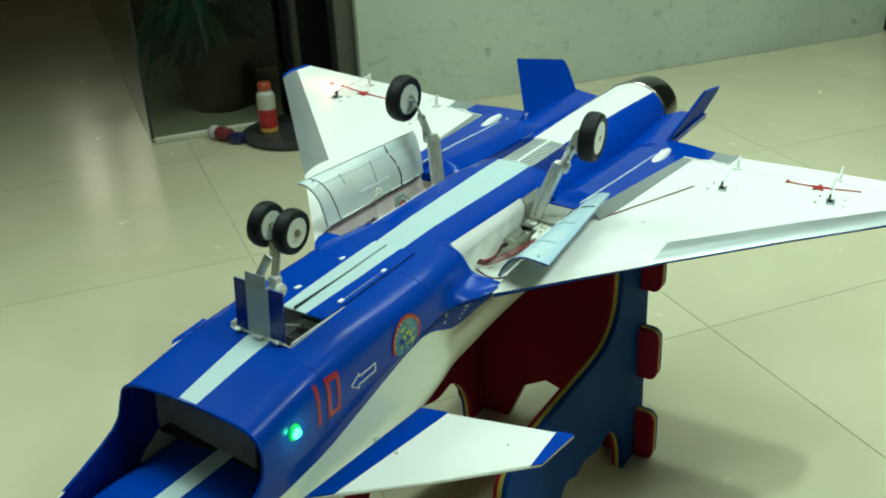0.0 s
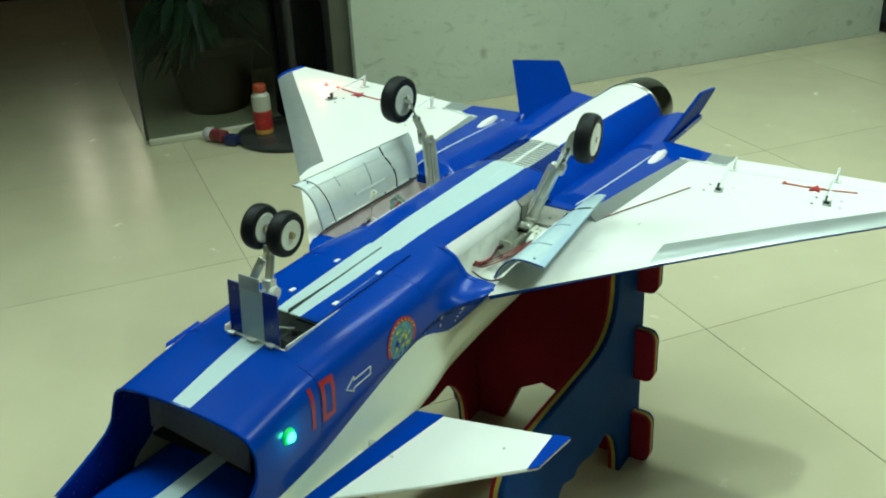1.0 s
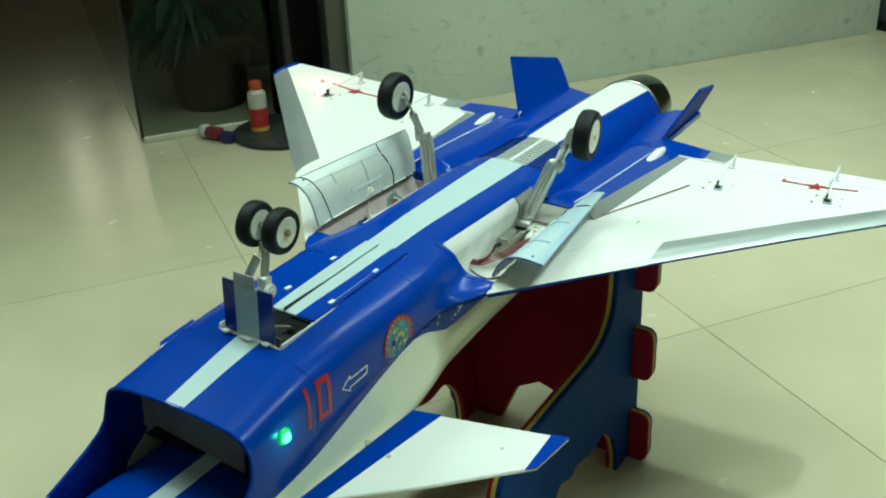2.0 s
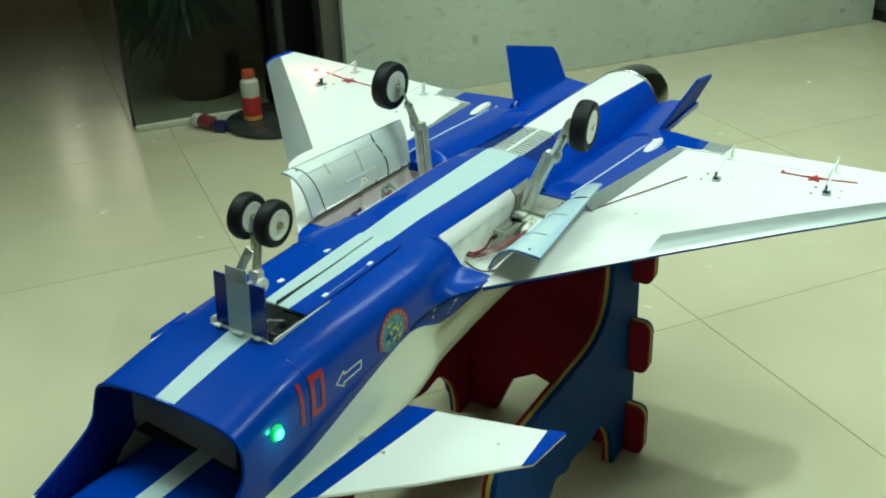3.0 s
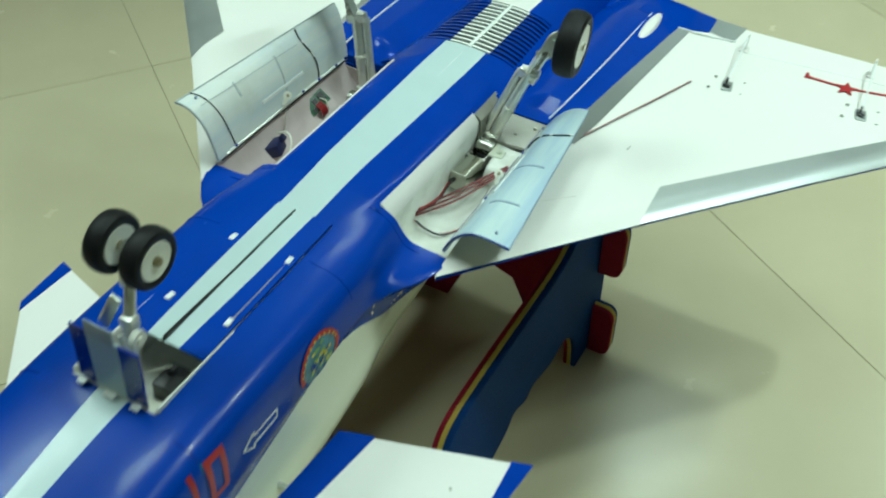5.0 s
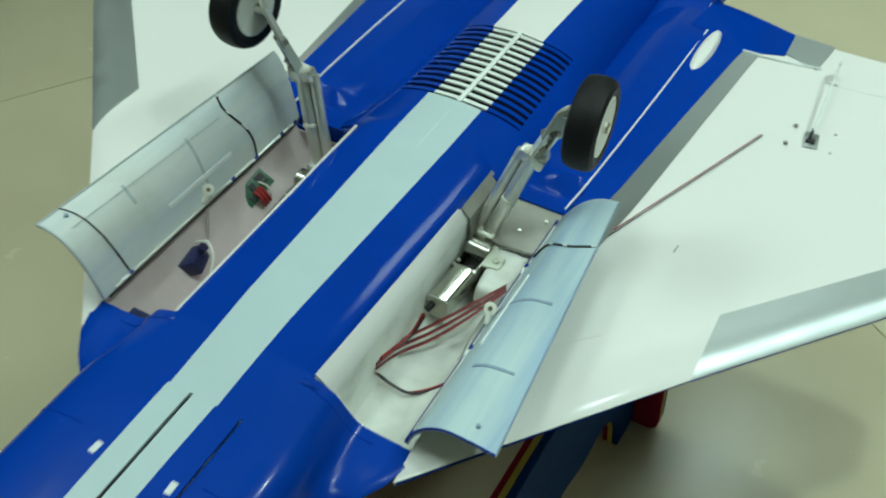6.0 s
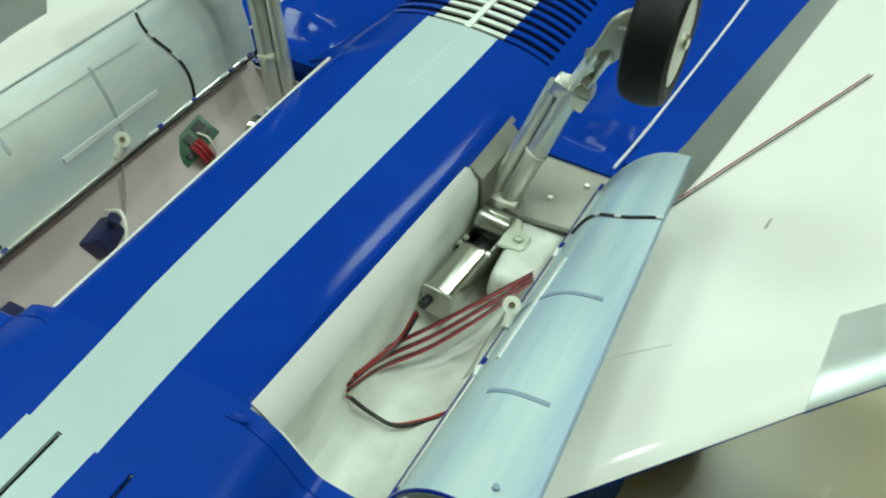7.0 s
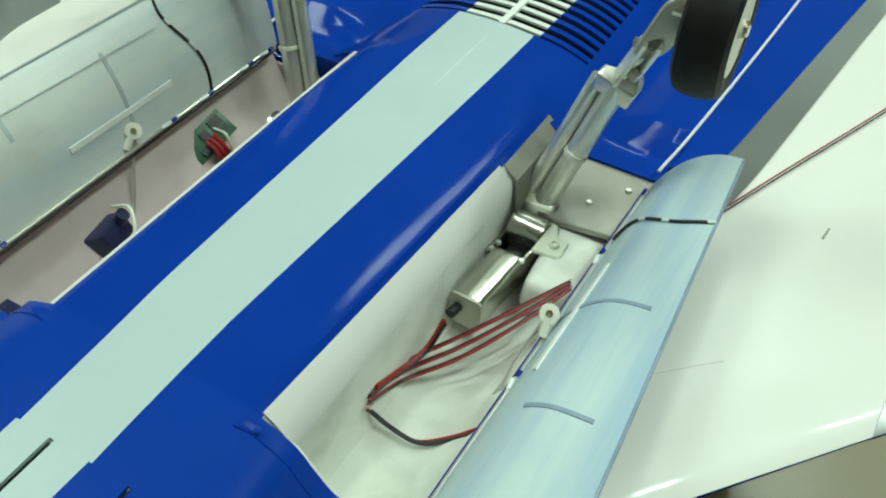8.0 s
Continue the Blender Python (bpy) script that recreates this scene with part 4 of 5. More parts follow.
    part("motor_can", flip(slab(can, Matrix.Translation((0.0915, 0.213, -0.058)) @ pose(0, 0, 0, 0, 0, -3) @ UPRIGHT_PLANE, 0.046, 0.0012), s), CHROME, unit, "polished metal motor can")
    part("motor_end", flip(slab([(1.04 * c, 1.04 * q) for c, q in can], Matrix.Translation((0.0913, 0.2118, -0.058)) @ pose(0, 0, 0, 0, 0, -3) @ UPRIGHT_PLANE, 0.0016), s), CAST, unit)
    part("gear_block", flip(box(0.0935, 0.272, -0.062, 0.012, 0.014, 0.014, 0.001, (0, 0, -4)), s), BLACK, unit)
    part("trunnion", flip(rod((0.0835, 0.2880, -0.0500), (0.1060, 0.2870, -0.0500), 0.0112, seg=28, bevel=0.0006), s), ALLOY, unit, "polished cross shaft")
    for bx, by in ((0.083, 0.259), (0.0842, 0.2655), (0.1035, 0.2585)):
        part("unit_screw", flip(moved(turned([(0.0001, 0.0018), (0.0017, 0.0018), (0.0021, 0)], 10), Matrix.Translation((bx, by, -0.0492))), s), STEEL, unit)
    if s > 0:
        part("mount_lug", flip(join(slab([(0.106, 0.266), (0.1215, 0.268), (0.1235, 0.272), (0.1225, 0.284), (0.114, 0.286), (0.110, 0.298), (0.106, 0.302)], Matrix.Translation((0, 0, -0.0435)), 0.003, 0.0006), moved(turned([(0.0001, 0.0016), (0.0016, 0.0016), (0.0018, 0.0026), (0.0030, 0.0026), (0.0034, 0)], 14), Matrix.Translation((0.1165, 0.2760, -0.0435)))), s), CREAM, unit, "cream mounting lug with a screw")
    part("motor_plug", flip(rod((0.0855, 0.204, -0.056), (0.0865, 0.2125, -0.056), 0.0032, seg=14), s), BLACK, unit)

    base, knee, hub = Vector((0.093, 0.304, -0.048)), Vector((0.123, 0.326, 0.050)), Vector((0.171, 0.315, 0.110))
    leg = part("main_gear_leg", flip(join(rod(base, knee, 0.0068, seg=18), rod(base + Vector((-0.012, 0.002, 0.004)), knee + Vector((-0.013, 0.002, -0.002)), 0.0052, seg=14), box(0.121, 0.3255, 0.046, 0.026, 0.013, 0.012, 0.002, (0, 18, 0)), box(0.091, 0.304, -0.044, 0.026, 0.014, 0.014, 0.002)), s), STEEL, jet, "bright metal main gear leg with one wheel")
    ankle, side = Vector((0.1365, 0.3200, 0.0820)), Vector((0.55, -0.55, 0.63))
    across = (ankle - knee).normalized().cross(side).normalized()
    part("shock_strut", flip(rod(knee - (ankle - knee) * 0.35, knee.lerp(ankle, 0.8), 0.0040), s), CHROME, leg)
    for k in (-1, 1):
        part("clevis_cheek", flip(strap(knee + across * 0.0045 * k + side * 0.003, ankle + across * 0.0045 * k + side * 0.003, 0.0090, 0.0030, across), s), STEEL, leg)
    part("clevis_bridge", flip(box(*(knee.lerp(ankle, 0.25) + side * 0.006), 0.0125, 0.006, 0.006, 0.001, (30, 20, -20)), s), STEEL, leg)
    part("ankle_screw", flip(join(rod(ankle - across * 0.008, ankle + across * 0.008, 0.0030, seg=14), rod(ankle + side * 0.004, ankle + side * 0.0085, 0.0034, seg=6)), s), PLATE_GREY, leg)
    part("knee_joint", flip(rod((0.112, 0.326, 0.050), (0.135, 0.326, 0.052), 0.0064, seg=20, bevel=0.0012), s), RIM, leg)
    part("axle_arm", flip(strap((0.1395, 0.3215, 0.082), (0.150, 0.317, 0.110), 0.024, 0.003, (0.70, -0.50, 0.30)), s), CAST, leg, "rounded grey axle plate")
    part("axle", flip(rod((0.145, 0.315, 0.110), (0.187, 0.315, 0.110), 0.0032), s), STEEL, leg)
    part("leg_clip", flip(moved(turned([(0.0066, -0.0012), (0.0078, -0.0012), (0.0078, 0.0012), (0.0066, 0.0012)], 18), Matrix.Translation(base.lerp(knee, 0.48)) @ Vector((0, 0, 1)).rotation_difference(knee - base).to_matrix().to_4x4()), s), RIM, leg)
    part("tyre", flip(moved(tyre(0.0395, 0.027), Matrix.Translation(hub) @ pose(0, 0, 0, 0, 0, 4)), s), RUBBER, leg, "black rubber tyre")
    part("wheel_rim", flip(moved(rim(0.0395, 0.027), Matrix.Translation(hub) @ pose(0, 0, 0, 0, 0, 4)), s), RIM, leg, "white plastic wheel rim")
    part("hub_cap", flip(moved(turned([(0.0001, 0.0155), (0.0035, 0.0155), (0.0045, 0.0147), (0.0050, 0.0117)], 14, "x"), Matrix.Translation(hub) @ pose(0, 0, 0, 0, 0, 4)), s), BRASS, leg)

# Leads and small parts in the bays.
for k in range(3):
    pts = [Vector(p) + Vector((-0.0032, 0.0060, 0.0006)) * (k - 1) * w for w, p in zip((0.55, 0.9, 1.1, 0.9, 0.4), ((0.0795, 0.1291, -0.0553), (0.0795, 0.1638, -0.0704), (0.1006, 0.1889, -0.0615), (0.1215, 0.2135, -0.0480), (0.1410, 0.2460, -0.0380)))]
    for off, m, r in ((-0.0015, RED_WIRE, 0.0008), (0.0, BLACK, 0.0011), (0.0013, HINGE, 0.0005), (0.0020, RED_WIRE, 0.0006)):
        part("wire", tube([p + Vector((-0.0004, 0.9, 0.1)) * off for p in pts], r), m, jet)
part("wire", tube([(0.0888, 0.1920, -0.0480), (0.0844, 0.1789, -0.0630), (0.0795, 0.1558, -0.0635), (0.0795, 0.1354, -0.0544)], 0.0015), RED_WIRE, jet)
part("wire", tube([(0.0903, 0.1908, -0.0487), (0.0858, 0.1778, -0.0634), (0.0795, 0.1571, -0.0673)], 0.0011), BLACK, jet)
for dz, m in ((0, RED_WIRE), (0.0022, BLACK)):
    part("wire", tube([Vector(p) + Vector((dz, 0, 0)) for p in ((0.0775, 0.1290, -0.068), (0.0905, 0.1295, -0.0745), (0.1085, 0.1290, -0.0745), (0.1245, 0.1380, -0.070), (0.1405, 0.1440, -0.056))], 0.0014 if m is BLACK else 0.0010), m, jet)
for dx, m in ((0, RED_WIRE), (0.0022, BLACK)):
    part("wing_wire", tube([(0.190 + dx, 0.335, -0.0305), (0.217 + dx, 0.405, -0.0285), (0.247 + dx, 0.482, -0.0275), (0.278 + dx, 0.564, -0.0265)], 0.00055, seg=8), m, jet)
BOARD = Matrix.Translation((-0.1365, 0.2550, -0.0518)) @ Vector((0, 0, 1)).rotation_difference(Vector((0.62, -0.35, 0.70))).to_matrix().to_4x4()
board = part("circuit_board", moved(box(0, 0, 0, 0.020, 0.036, 0.0018, 0.0003), BOARD), PCB, jet, "small green circuit board with red leads")
for cx, cy, cw, ch in ((-0.004, 0.010, 0.008, 0.009), (0.003, 0.011, 0.004, 0.007), (-0.003, -0.002, 0.007, 0.006), (0.005, -0.010, 0.005, 0.005)):
    part("chip", moved(box(cx, cy, 0.0018, cw, ch, 0.0024), BOARD), BLACK, board)
for dy in (-0.0045, -0.0010, 0.0025):
    part("board_lead", moved(tube([(0.002, dy, 0.002), (0.008, dy - 0.001, 0.007), (0.015, dy - 0.002, 0.005), (0.019, dy - 0.001, -0.003)], 0.0017), BOARD), RED_WIRE, board)
part("board_lead", moved(tube([(-0.002, 0.006, 0.002), (0.006, 0.007, 0.009), (0.013, 0.005, 0.006), (0.018, 0.004, -0.002)], 0.0010), BOARD), RIM, board)
part("door_servo", join(moved(box(0, 0, 0, 0.019, 0.025, 0.016, 0.0015), Matrix.Translation((-0.1316, 0.1515, -0.0610)) @ pose(0, 0, 0, 0, -25, 20)), rod((-0.1290, 0.1590, -0.0540), (-0.1250, 0.1610, -0.0470), 0.0045)), NAVY, jet, "navy blue door servo")
part("servo_lead", tube([(-0.1336, 0.1610, -0.0450), (-0.1206, 0.1630, -0.0410), (-0.1096, 0.1550, -0.0470), (-0.1076, 0.1430, -0.0640)], 0.0011), RIM, jet)
part("gear_sensor", box(-0.1270, 0.0700, -0.0600, 0.018, 0.014, 0.012, 0.001), NAVY, jet)

# Aileron linkages, insignia and lights on the wings.
STAR = [(math.cos(math.pi / 2 + k * math.pi / 5) * (1 if k % 2 == 0 else 0.42), math.sin(math.pi / 2 + k * math.pi / 5) * (1 if k % 2 == 0 else 0.42)) for k in range(10)]
for s in (1, -1):
    for x, y in ((0.326, 0.578), (0.503, 0.588)):
        z = wing_z(x)
        h = part("servo_pocket", flip(box(x, y, z + 0.0008, 0.014, 0.026, 0.0022, 0.0006, (0, 0, 8)), s), SILVER, jet, "aileron servo pocket with pushrod")
        part("servo_arm", flip(join(box(x - 0.002, y, z + 0.007, 0.003, 0.008, 0.014, 0.0008), rod((x - 0.005, y - 0.004, z + 0.003), (x + 0.004, y - 0.004, z + 0.003), 0.003, seg=10)), s), BLACK, h)
        part("pushrod", flip(rod((x - 0.001, y, z + 0.013), (x - 0.004, y + 0.118, z + 0.022), 0.0014, seg=8), s), HINGE, h)
        part("control_horn", flip(join(box(x - 0.004, y + 0.122, z + 0.012, 0.003, 0.010, 0.026, 0.0008), box(x - 0.004, y + 0.122, z + 0.0012, 0.012, 0.02, 0.002)), s), WHITE, h)
        for dx, dy in ((-0.022, -0.016), (0.022, -0.012), (0.02, 0.022), (-0.02, 0.018)):
            part("pocket_screw", flip(moved(turned([(0.0001, 0.0012), (0.002, 0.0012), (0.0025, 0)], 8), Matrix.Translation((x + dx, y + dy, z + 0.0006))), s), PLATE_GREY, h)
    z = wing_z(0.474) + 0.0012
    part("star_badge", flip(slab([(0.016 * a, 0.020 * b) for a, b in STAR], Matrix.Translation((0.474, 0.650, z + 0.0012)) @ pose(0, 0, 0, 0, -4, 0), 0.0012), s), RED, jet, "red star between two thin red bars")
    part("star_bar", flip(plate([(0.418, 0.658), (0.466, 0.652), (0.466, 0.656), (0.418, 0.664)], lambda x: wing_z(x) + 0.0014), s), RED, jet)
    part("star_bar", flip(plate([(0.482, 0.652), (0.541, 0.661), (0.541, 0.666), (0.482, 0.656)], lambda x: wing_z(x) + 0.0014), s), RED, jet)
    part("bar_end", flip(plate([(0.416, 0.657), (0.421, 0.656), (0.421, 0.672), (0.416, 0.672)], lambda x: wing_z(x) + 0.0014), s), RED, jet)
    part("aileron_gap", flip(tube([(0.31, 0.690, wing_z(0.31) - 0.0002), (0.47, 0.690, wing_z(0.47) - 0.0002), (0.655, 0.690, wing_z(0.655) - 0.0002)], 0.0007, seg=6), s), HINGE, jet)
# Faintly emissive patch paints the red light's pink glow on the wing.
part("wing_light_lens", moved(turned([(0.0001, 0.0030), (0.005, 0.0022), (0.007, 0.0)], 20), Matrix.Translation((-0.571, 0.648, wing_z(0.571) + 0.0005)) @ Matrix.Diagonal((1, 1.3, 1, 1))), PINK_GLOW, jet, "pink patch painting the glow around the red wing light")
part("wing_light", moved(turned([(0.0001, 0.007), (0.004, 0.005), (0.006, 0)], 12), Matrix.Translation((-0.563, 0.656, wing_z(0.563)))), RED_LED, jet, "small red wing light")
part("nose_light_core", moved(turned([(0.0001, 0.0085), (0.003, 0.0078), (0.0058, 0.0055), (0.0072, 0.0025), (0.0074, 0)], 18, "x"), Matrix.Translation((0.1038, -0.356, -0.064))), GREEN_CORE, jet)
part("nose_light", moved(turned([(0.0075, 0.0040), (0.0088, 0.0032), (0.0100, 0.0014), (0.0104, -0.002), (0.0075, -0.002)], 22, "x"), Matrix.Translation((0.1035, -0.356, -0.064))), GREEN_LED, jet, "lit green light on the intake side")
for spot, colour, watts, name in (((0.1168, -0.356, -0.063), (0.05, 1.0, 0.35), 0.045, "nose_light_lamp"), ((-0.566, 0.650, wing_z(0.566) + 0.016), (1.0, 0.16, 0.12), 0.13, "wing_light_lamp")):
    data = bpy.data.lights.new(name, "POINT")
    data.energy, data.color, data.shadow_soft_size = watts, colour, 0.004
    bulb = new(name, data)
    bulb.parent = jet
    bulb.location = spot
part("door_edge_cable", flip(tube([door_point(-1, u, 0.078 + 0.012 * (1 - u), 0.0008) for u in np.linspace(0.05, 0.99, 10)], 0.0007), -1), BLACK, jet)
part("canard_fairing", moved(box(0, 0, 0, 0.012, 0.095, 0.010, 0.003), pose(0.1085, -0.268, -0.172, 4, 0, -8)), WHITE, jet, "white strip along the canard root")
part("wing_scuff", box(0.2565, 0.360, wing_z(0.2565) + 0.0003, 0.0014, 0.011, 0.0008, rot=(0, 0, -6)), PLATE_GREY, jet)
part("canard_hole", moved(turned([(0.0001, 0.0006), (0.0016, 0.0006), (0.0018, 0)], 8), Matrix.Translation((0.258, -0.115, -0.1693))), PLATE_GREY, jet)
part("wing_crease", tube([(0.202, 0.198, -0.0309), (0.218, 0.214, -0.0302), (0.236, 0.231, -0.0296)], 0.0004, seg=6), WHITE, jet)


# Markings on the side of the intake.
def side_x(y, z):
    row = fine_columns(section(y))
    return float(np.interp(-z, [-p.z for p in row[9:22]], [p.x for p in row[9:22]]))


def decal(quad, lift=0.0009, n=10, m=3):
    """A four-cornered marking wrapped onto the side; the corners are (y, z)."""
    (a, b, c, d) = [Vector((*q, 0)) for q in quad]
    rows = []
    for i in range(n + 1):
        p, q = a.lerp(d, i / n), b.lerp(c, i / n)
        rows.append([(side_x(v.x, v.y) + lift, v.x, v.y) for v in (p.lerp(q, k / m) for k in range(m + 1))])
    bm = sheet(rows)
    bmesh.ops.reverse_faces(bm, faces=bm.faces)
    return bm


part("number_one", decal([(-0.3135, -0.030), (-0.3075, -0.030), (-0.3075, -0.082), (-0.3135, -0.082)]), RED, jet, "red side number one")
part("number_zero", join(*[decal(q) for q in ([(-0.2935, -0.030), (-0.287, -0.030), (-0.287, -0.082), (-0.2935, -0.082)], [(-0.275, -0.030), (-0.2685, -0.030), (-0.2685, -0.082), (-0.275, -0.082)], [(-0.287, -0.030), (-0.275, -0.030), (-0.275, -0.037), (-0.287, -0.037)], [(-0.287, -0.075), (-0.275, -0.075), (-0.275, -0.082), (-0.287, -0.082)])]), RED, jet, "red side number zero")
ARROW = [(-0.246, -0.064), (-0.230, -0.0535), (-0.230, -0.0585), (-0.194, -0.0575), (-0.194, -0.0685), (-0.230, -0.0695), (-0.230, -0.0745)]
part("arrow_outline", join(*[tube([(side_x(*p) + 0.0006, *p), (side_x(*q) + 0.0006, *q)], 0.0007, seg=6) for p, q in zip(ARROW, ARROW[1:] + ARROW[:1])]), WHITE, jet, "white outlined arrow")


def round_decal(cy, cz, ry, rz, lift, r0=0.0, n=32):
    bm = sheet([[(side_x(cy + r * ry * math.cos(k), cz + r * rz * math.sin(k)) + lift, cy + r * ry * math.cos(k), cz + r * rz * math.sin(k)) for k in (2 * math.pi * i / n for i in range(n + 1))] for r in np.linspace(max(r0, 0.02), 1, 5)])
    bmesh.ops.remove_doubles(bm, verts=bm.verts, dist=1e-7)
    return bm


def badge_rim():
    rows = []
    for r in (0.0, 0.5, 1.0):
        row = []
        for i in range(41):
            k = -0.45 + (math.pi + 1.0) * i / 40
            w = 0.0275 + r * 0.006
            y, z = -0.1225 + w * math.cos(k), -0.055 + w * 0.9 * math.sin(k)
            row.append((side_x(y, z) + 0.0015, y, z))
        rows.append(row)
    return sheet(rows)


badge = part("round_badge", round_decal(-0.1225, -0.055, 0.029, 0.025, 0.0008), TEAL, jet, "round badge with red rim, yellow and blue field")
part("badge_rim", badge_rim(), RED, badge)
for k in range(11):
    a = 0.35 + 0.28 * k
    y, z = -0.1225 + 0.0293 * math.cos(a), -0.055 + 0.0265 * math.sin(a)
    part("badge_letter", decal([(y - 0.0012, z - 0.0012), (y + 0.0012, z - 0.0012), (y + 0.0012, z + 0.0012), (y - 0.0012, z + 0.0012)], 0.0021, 1, 1), YELLOW, badge)
rnd = random.Random(4)
for k in range(34):
    a, r = rnd.uniform(0, 6.28), 0.021 * math.sqrt(rnd.random())
    y, z = -0.1225 + r * math.cos(a), -0.055 + r * math.sin(a)
    part("badge_mark", decal([(y - 0.0028, z - 0.0022), (y + 0.0028, z - 0.0012), (y + 0.0022, z + 0.0024), (y - 0.0024, z + 0.0014)], 0.0019, 2, 2), (YELLOW, LIME, BLUE)[k % 3], badge)
for s in (1, -1):
    part("panel_line", flip(join(tube([(p.x + 0.0002, p.y, p.z + 0.0003) for p in fine_columns(section(-0.2955))[9:22]], 0.0006, seg=6, n=1)), s), BLUE_DARK, jet)
    part("panel_line", flip(tube([(p.x + 0.0001, p.y, p.z + 0.0002) for p in fine_columns(section(-0.058))[7:17]], 0.0005, seg=6, n=1), s), BLUE_SATIN, jet)

# Fittings that belong to a wing, a canard, a bay or the hull move under it.
HOSTS = {"wing": ("wing_tip", "leading_edge_flap", "aileron_gap", "star_badge", "star_bar", "bar_end", "wing_light", "wing_light_lens", "wing_scuff", "wing_crease", "flap_end", "wing_wire", "flap_hinge_line"),
         "canard": ("canard_root_band", "canard_tip_band", "canard_screw", "canard_hole", "canard_fairing", "canard_pivot"),
         "main_bay": ("bay_lip", "bay_liner", "bay_step", "mount_plate", "plate_flange", "plate_screw", "hinge_rod", "hinge_gap", "hinge_tab"),
         "root_panel": ("root_panel_end", "grey_band", "panel_seam", "fairing_cap")}


def side_of(ob):
    return 1 if sum(v.co.x for v in ob.data.vertices) > 0 else -1


def plain(ob):
    return ob.name.split(".")[0]


fittings = [ob for ob in jet.children if ob.type == "MESH"]
for host_name, names in HOSTS.items():
    for host in [ob for ob in fittings if plain(ob) == host_name]:
        for ob in fittings:
            if plain(ob) in names and side_of(ob) == side_of(host):
                ob.parent = host

# ---------------------------------------------------------------- foam chair under the jet
# Its own axes: x from the back edge to the front, y from the near side board to the far one.
chair = thing("foam_chair", Matrix(((-0.8141, -0.5807, 0, 1.014), (-0.5807, 0.8141, 0, 1.4805), (0, 0, 1, 0), (0, 0, 0, 1))), "blue and dark red slotted foam board children's chair", "chair")
UPRIGHT = Matrix(((1, 0, 0, 0), (0, 0, -1, 0), (0, 1, 0, 0), (0, 0, 0, 1)))
ACROSS = Matrix(((0, 0, 1, 0), (1, 0, 0, 0), (0, 1, 0, 0), (0, 0, 0, 1)))
FAR = 0.368


def side_outline(top):
    """A chair's side: tall back edge, sweep down to the seat's height, rounded front leg, arched apron."""
    front = smooth_line([Vector((x, z, 0)) for x, z in ((0.128, top - 0.03), (0.134, 0.52), (0.137, 0.46), (0.141, 0.425), (0.155, 0.390), (0.188, 0.362), (0.240, 0.349), (0.345, 0.346), (0.460, 0.343), (0.550, 0.335), (0.588, 0.312), (0.602, 0.270), (0.605, 0.18))], 5)
    arch = smooth_line([Vector((x, z, 0)) for x, z in ((0.505, 0.0), (0.490, 0.070), (0.455, 0.115), (0.400, 0.134), (0.372, 0.156), (0.330, 0.142), (0.300, 0.152), (0.235, 0.137), (0.176, 0.142), (0.128, 0.100), (0.106, 0.050), (0.100, 0.0))], 4)
    return [(0.0, 0.0), (0.0, top - 0.02), (0.015, top), (0.105, top), *[(p.x, p.y) for p in front], (0.600, 0.0), *[(p.x, p.y) for p in arch]]


def side_board(y, top, outer, inner):
    outline = side_outline(top)
    b = part("side_board", slab(outline, Matrix.Translation((0, y, 0)) @ UPRIGHT, 0.010, 0.0015), outer, chair, "foam side board with a yellow core edge")
    part("core_layer", slab(outline, Matrix.Translation((0, y + 0.0100, 0)) @ UPRIGHT, 0.007), FOAM_YELLOW, b)
    part("inner_layer", slab(outline, Matrix.Translation((0, y + 0.0170, 0)) @ UPRIGHT, 0.008, 0.0015), inner, b)


side_board(0.0, 0.632, FOAM_BLUE, FOAM_RED)
side_board(FAR, 0.640, FOAM_RED, FOAM_BLUE)
BACK = [(0.029, 0.0), (0.029, 0.48), (FAR - 0.001, 0.48), (FAR - 0.001, 0.0), (0.305, 0.0), (0.264, 0.094), (0.208, 0.125), (0.164, 0.111), (0.140, 0.060), (0.125, 0.0)]
bb = part("back_board", slab(BACK, ACROSS @ Matrix.Translation((0, 0, 0.048)), 0.010, 0.0015), FOAM_RED, chair, "dark red foam back board with an arched foot")
part("core_layer", slab(BACK, ACROSS @ Matrix.Translation((0, 0, 0.038)), 0.008), FOAM_YELLOW, bb)
part("outer_layer", slab(BACK, ACROSS @ Matrix.Translation((0, 0, 0.030)), 0.008, 0.0012), FOAM_BLUE, bb)
for y0, d in ((-0.001, -1), (FAR + 0.029, 1)):
    for z in (0.0575, 0.257, 0.46):
        TAB = [(y0, z - 0.056), *[(y0 + d * (0.025 + 0.017 * math.cos(k)), z - 0.036 + 0.020 * math.sin(k)) for k in np.linspace(-1.57, 0, 6)], *[(y0 + d * (0.023 + 0.019 * math.cos(k)), z + 0.034 + 0.023 * math.sin(k)) for k in np.linspace(0, 1.57, 7)], (y0, z + 0.058)]
        tab = part("tab", slab(TAB, ACROSS @ Matrix.Translation((0, 0, 0.048)), 0.010, 0.0015), FOAM_RED, chair, "rounded red tab through the side board")
        part("core_layer", slab(TAB, ACROSS @ Matrix.Translation((0, 0, 0.038)), 0.008), FOAM_YELLOW, tab)
        part("outer_layer", slab(TAB, ACROSS @ Matrix.Translation((0, 0, 0.030)), 0.008, 0.0012), FOAM_BLUE, tab)

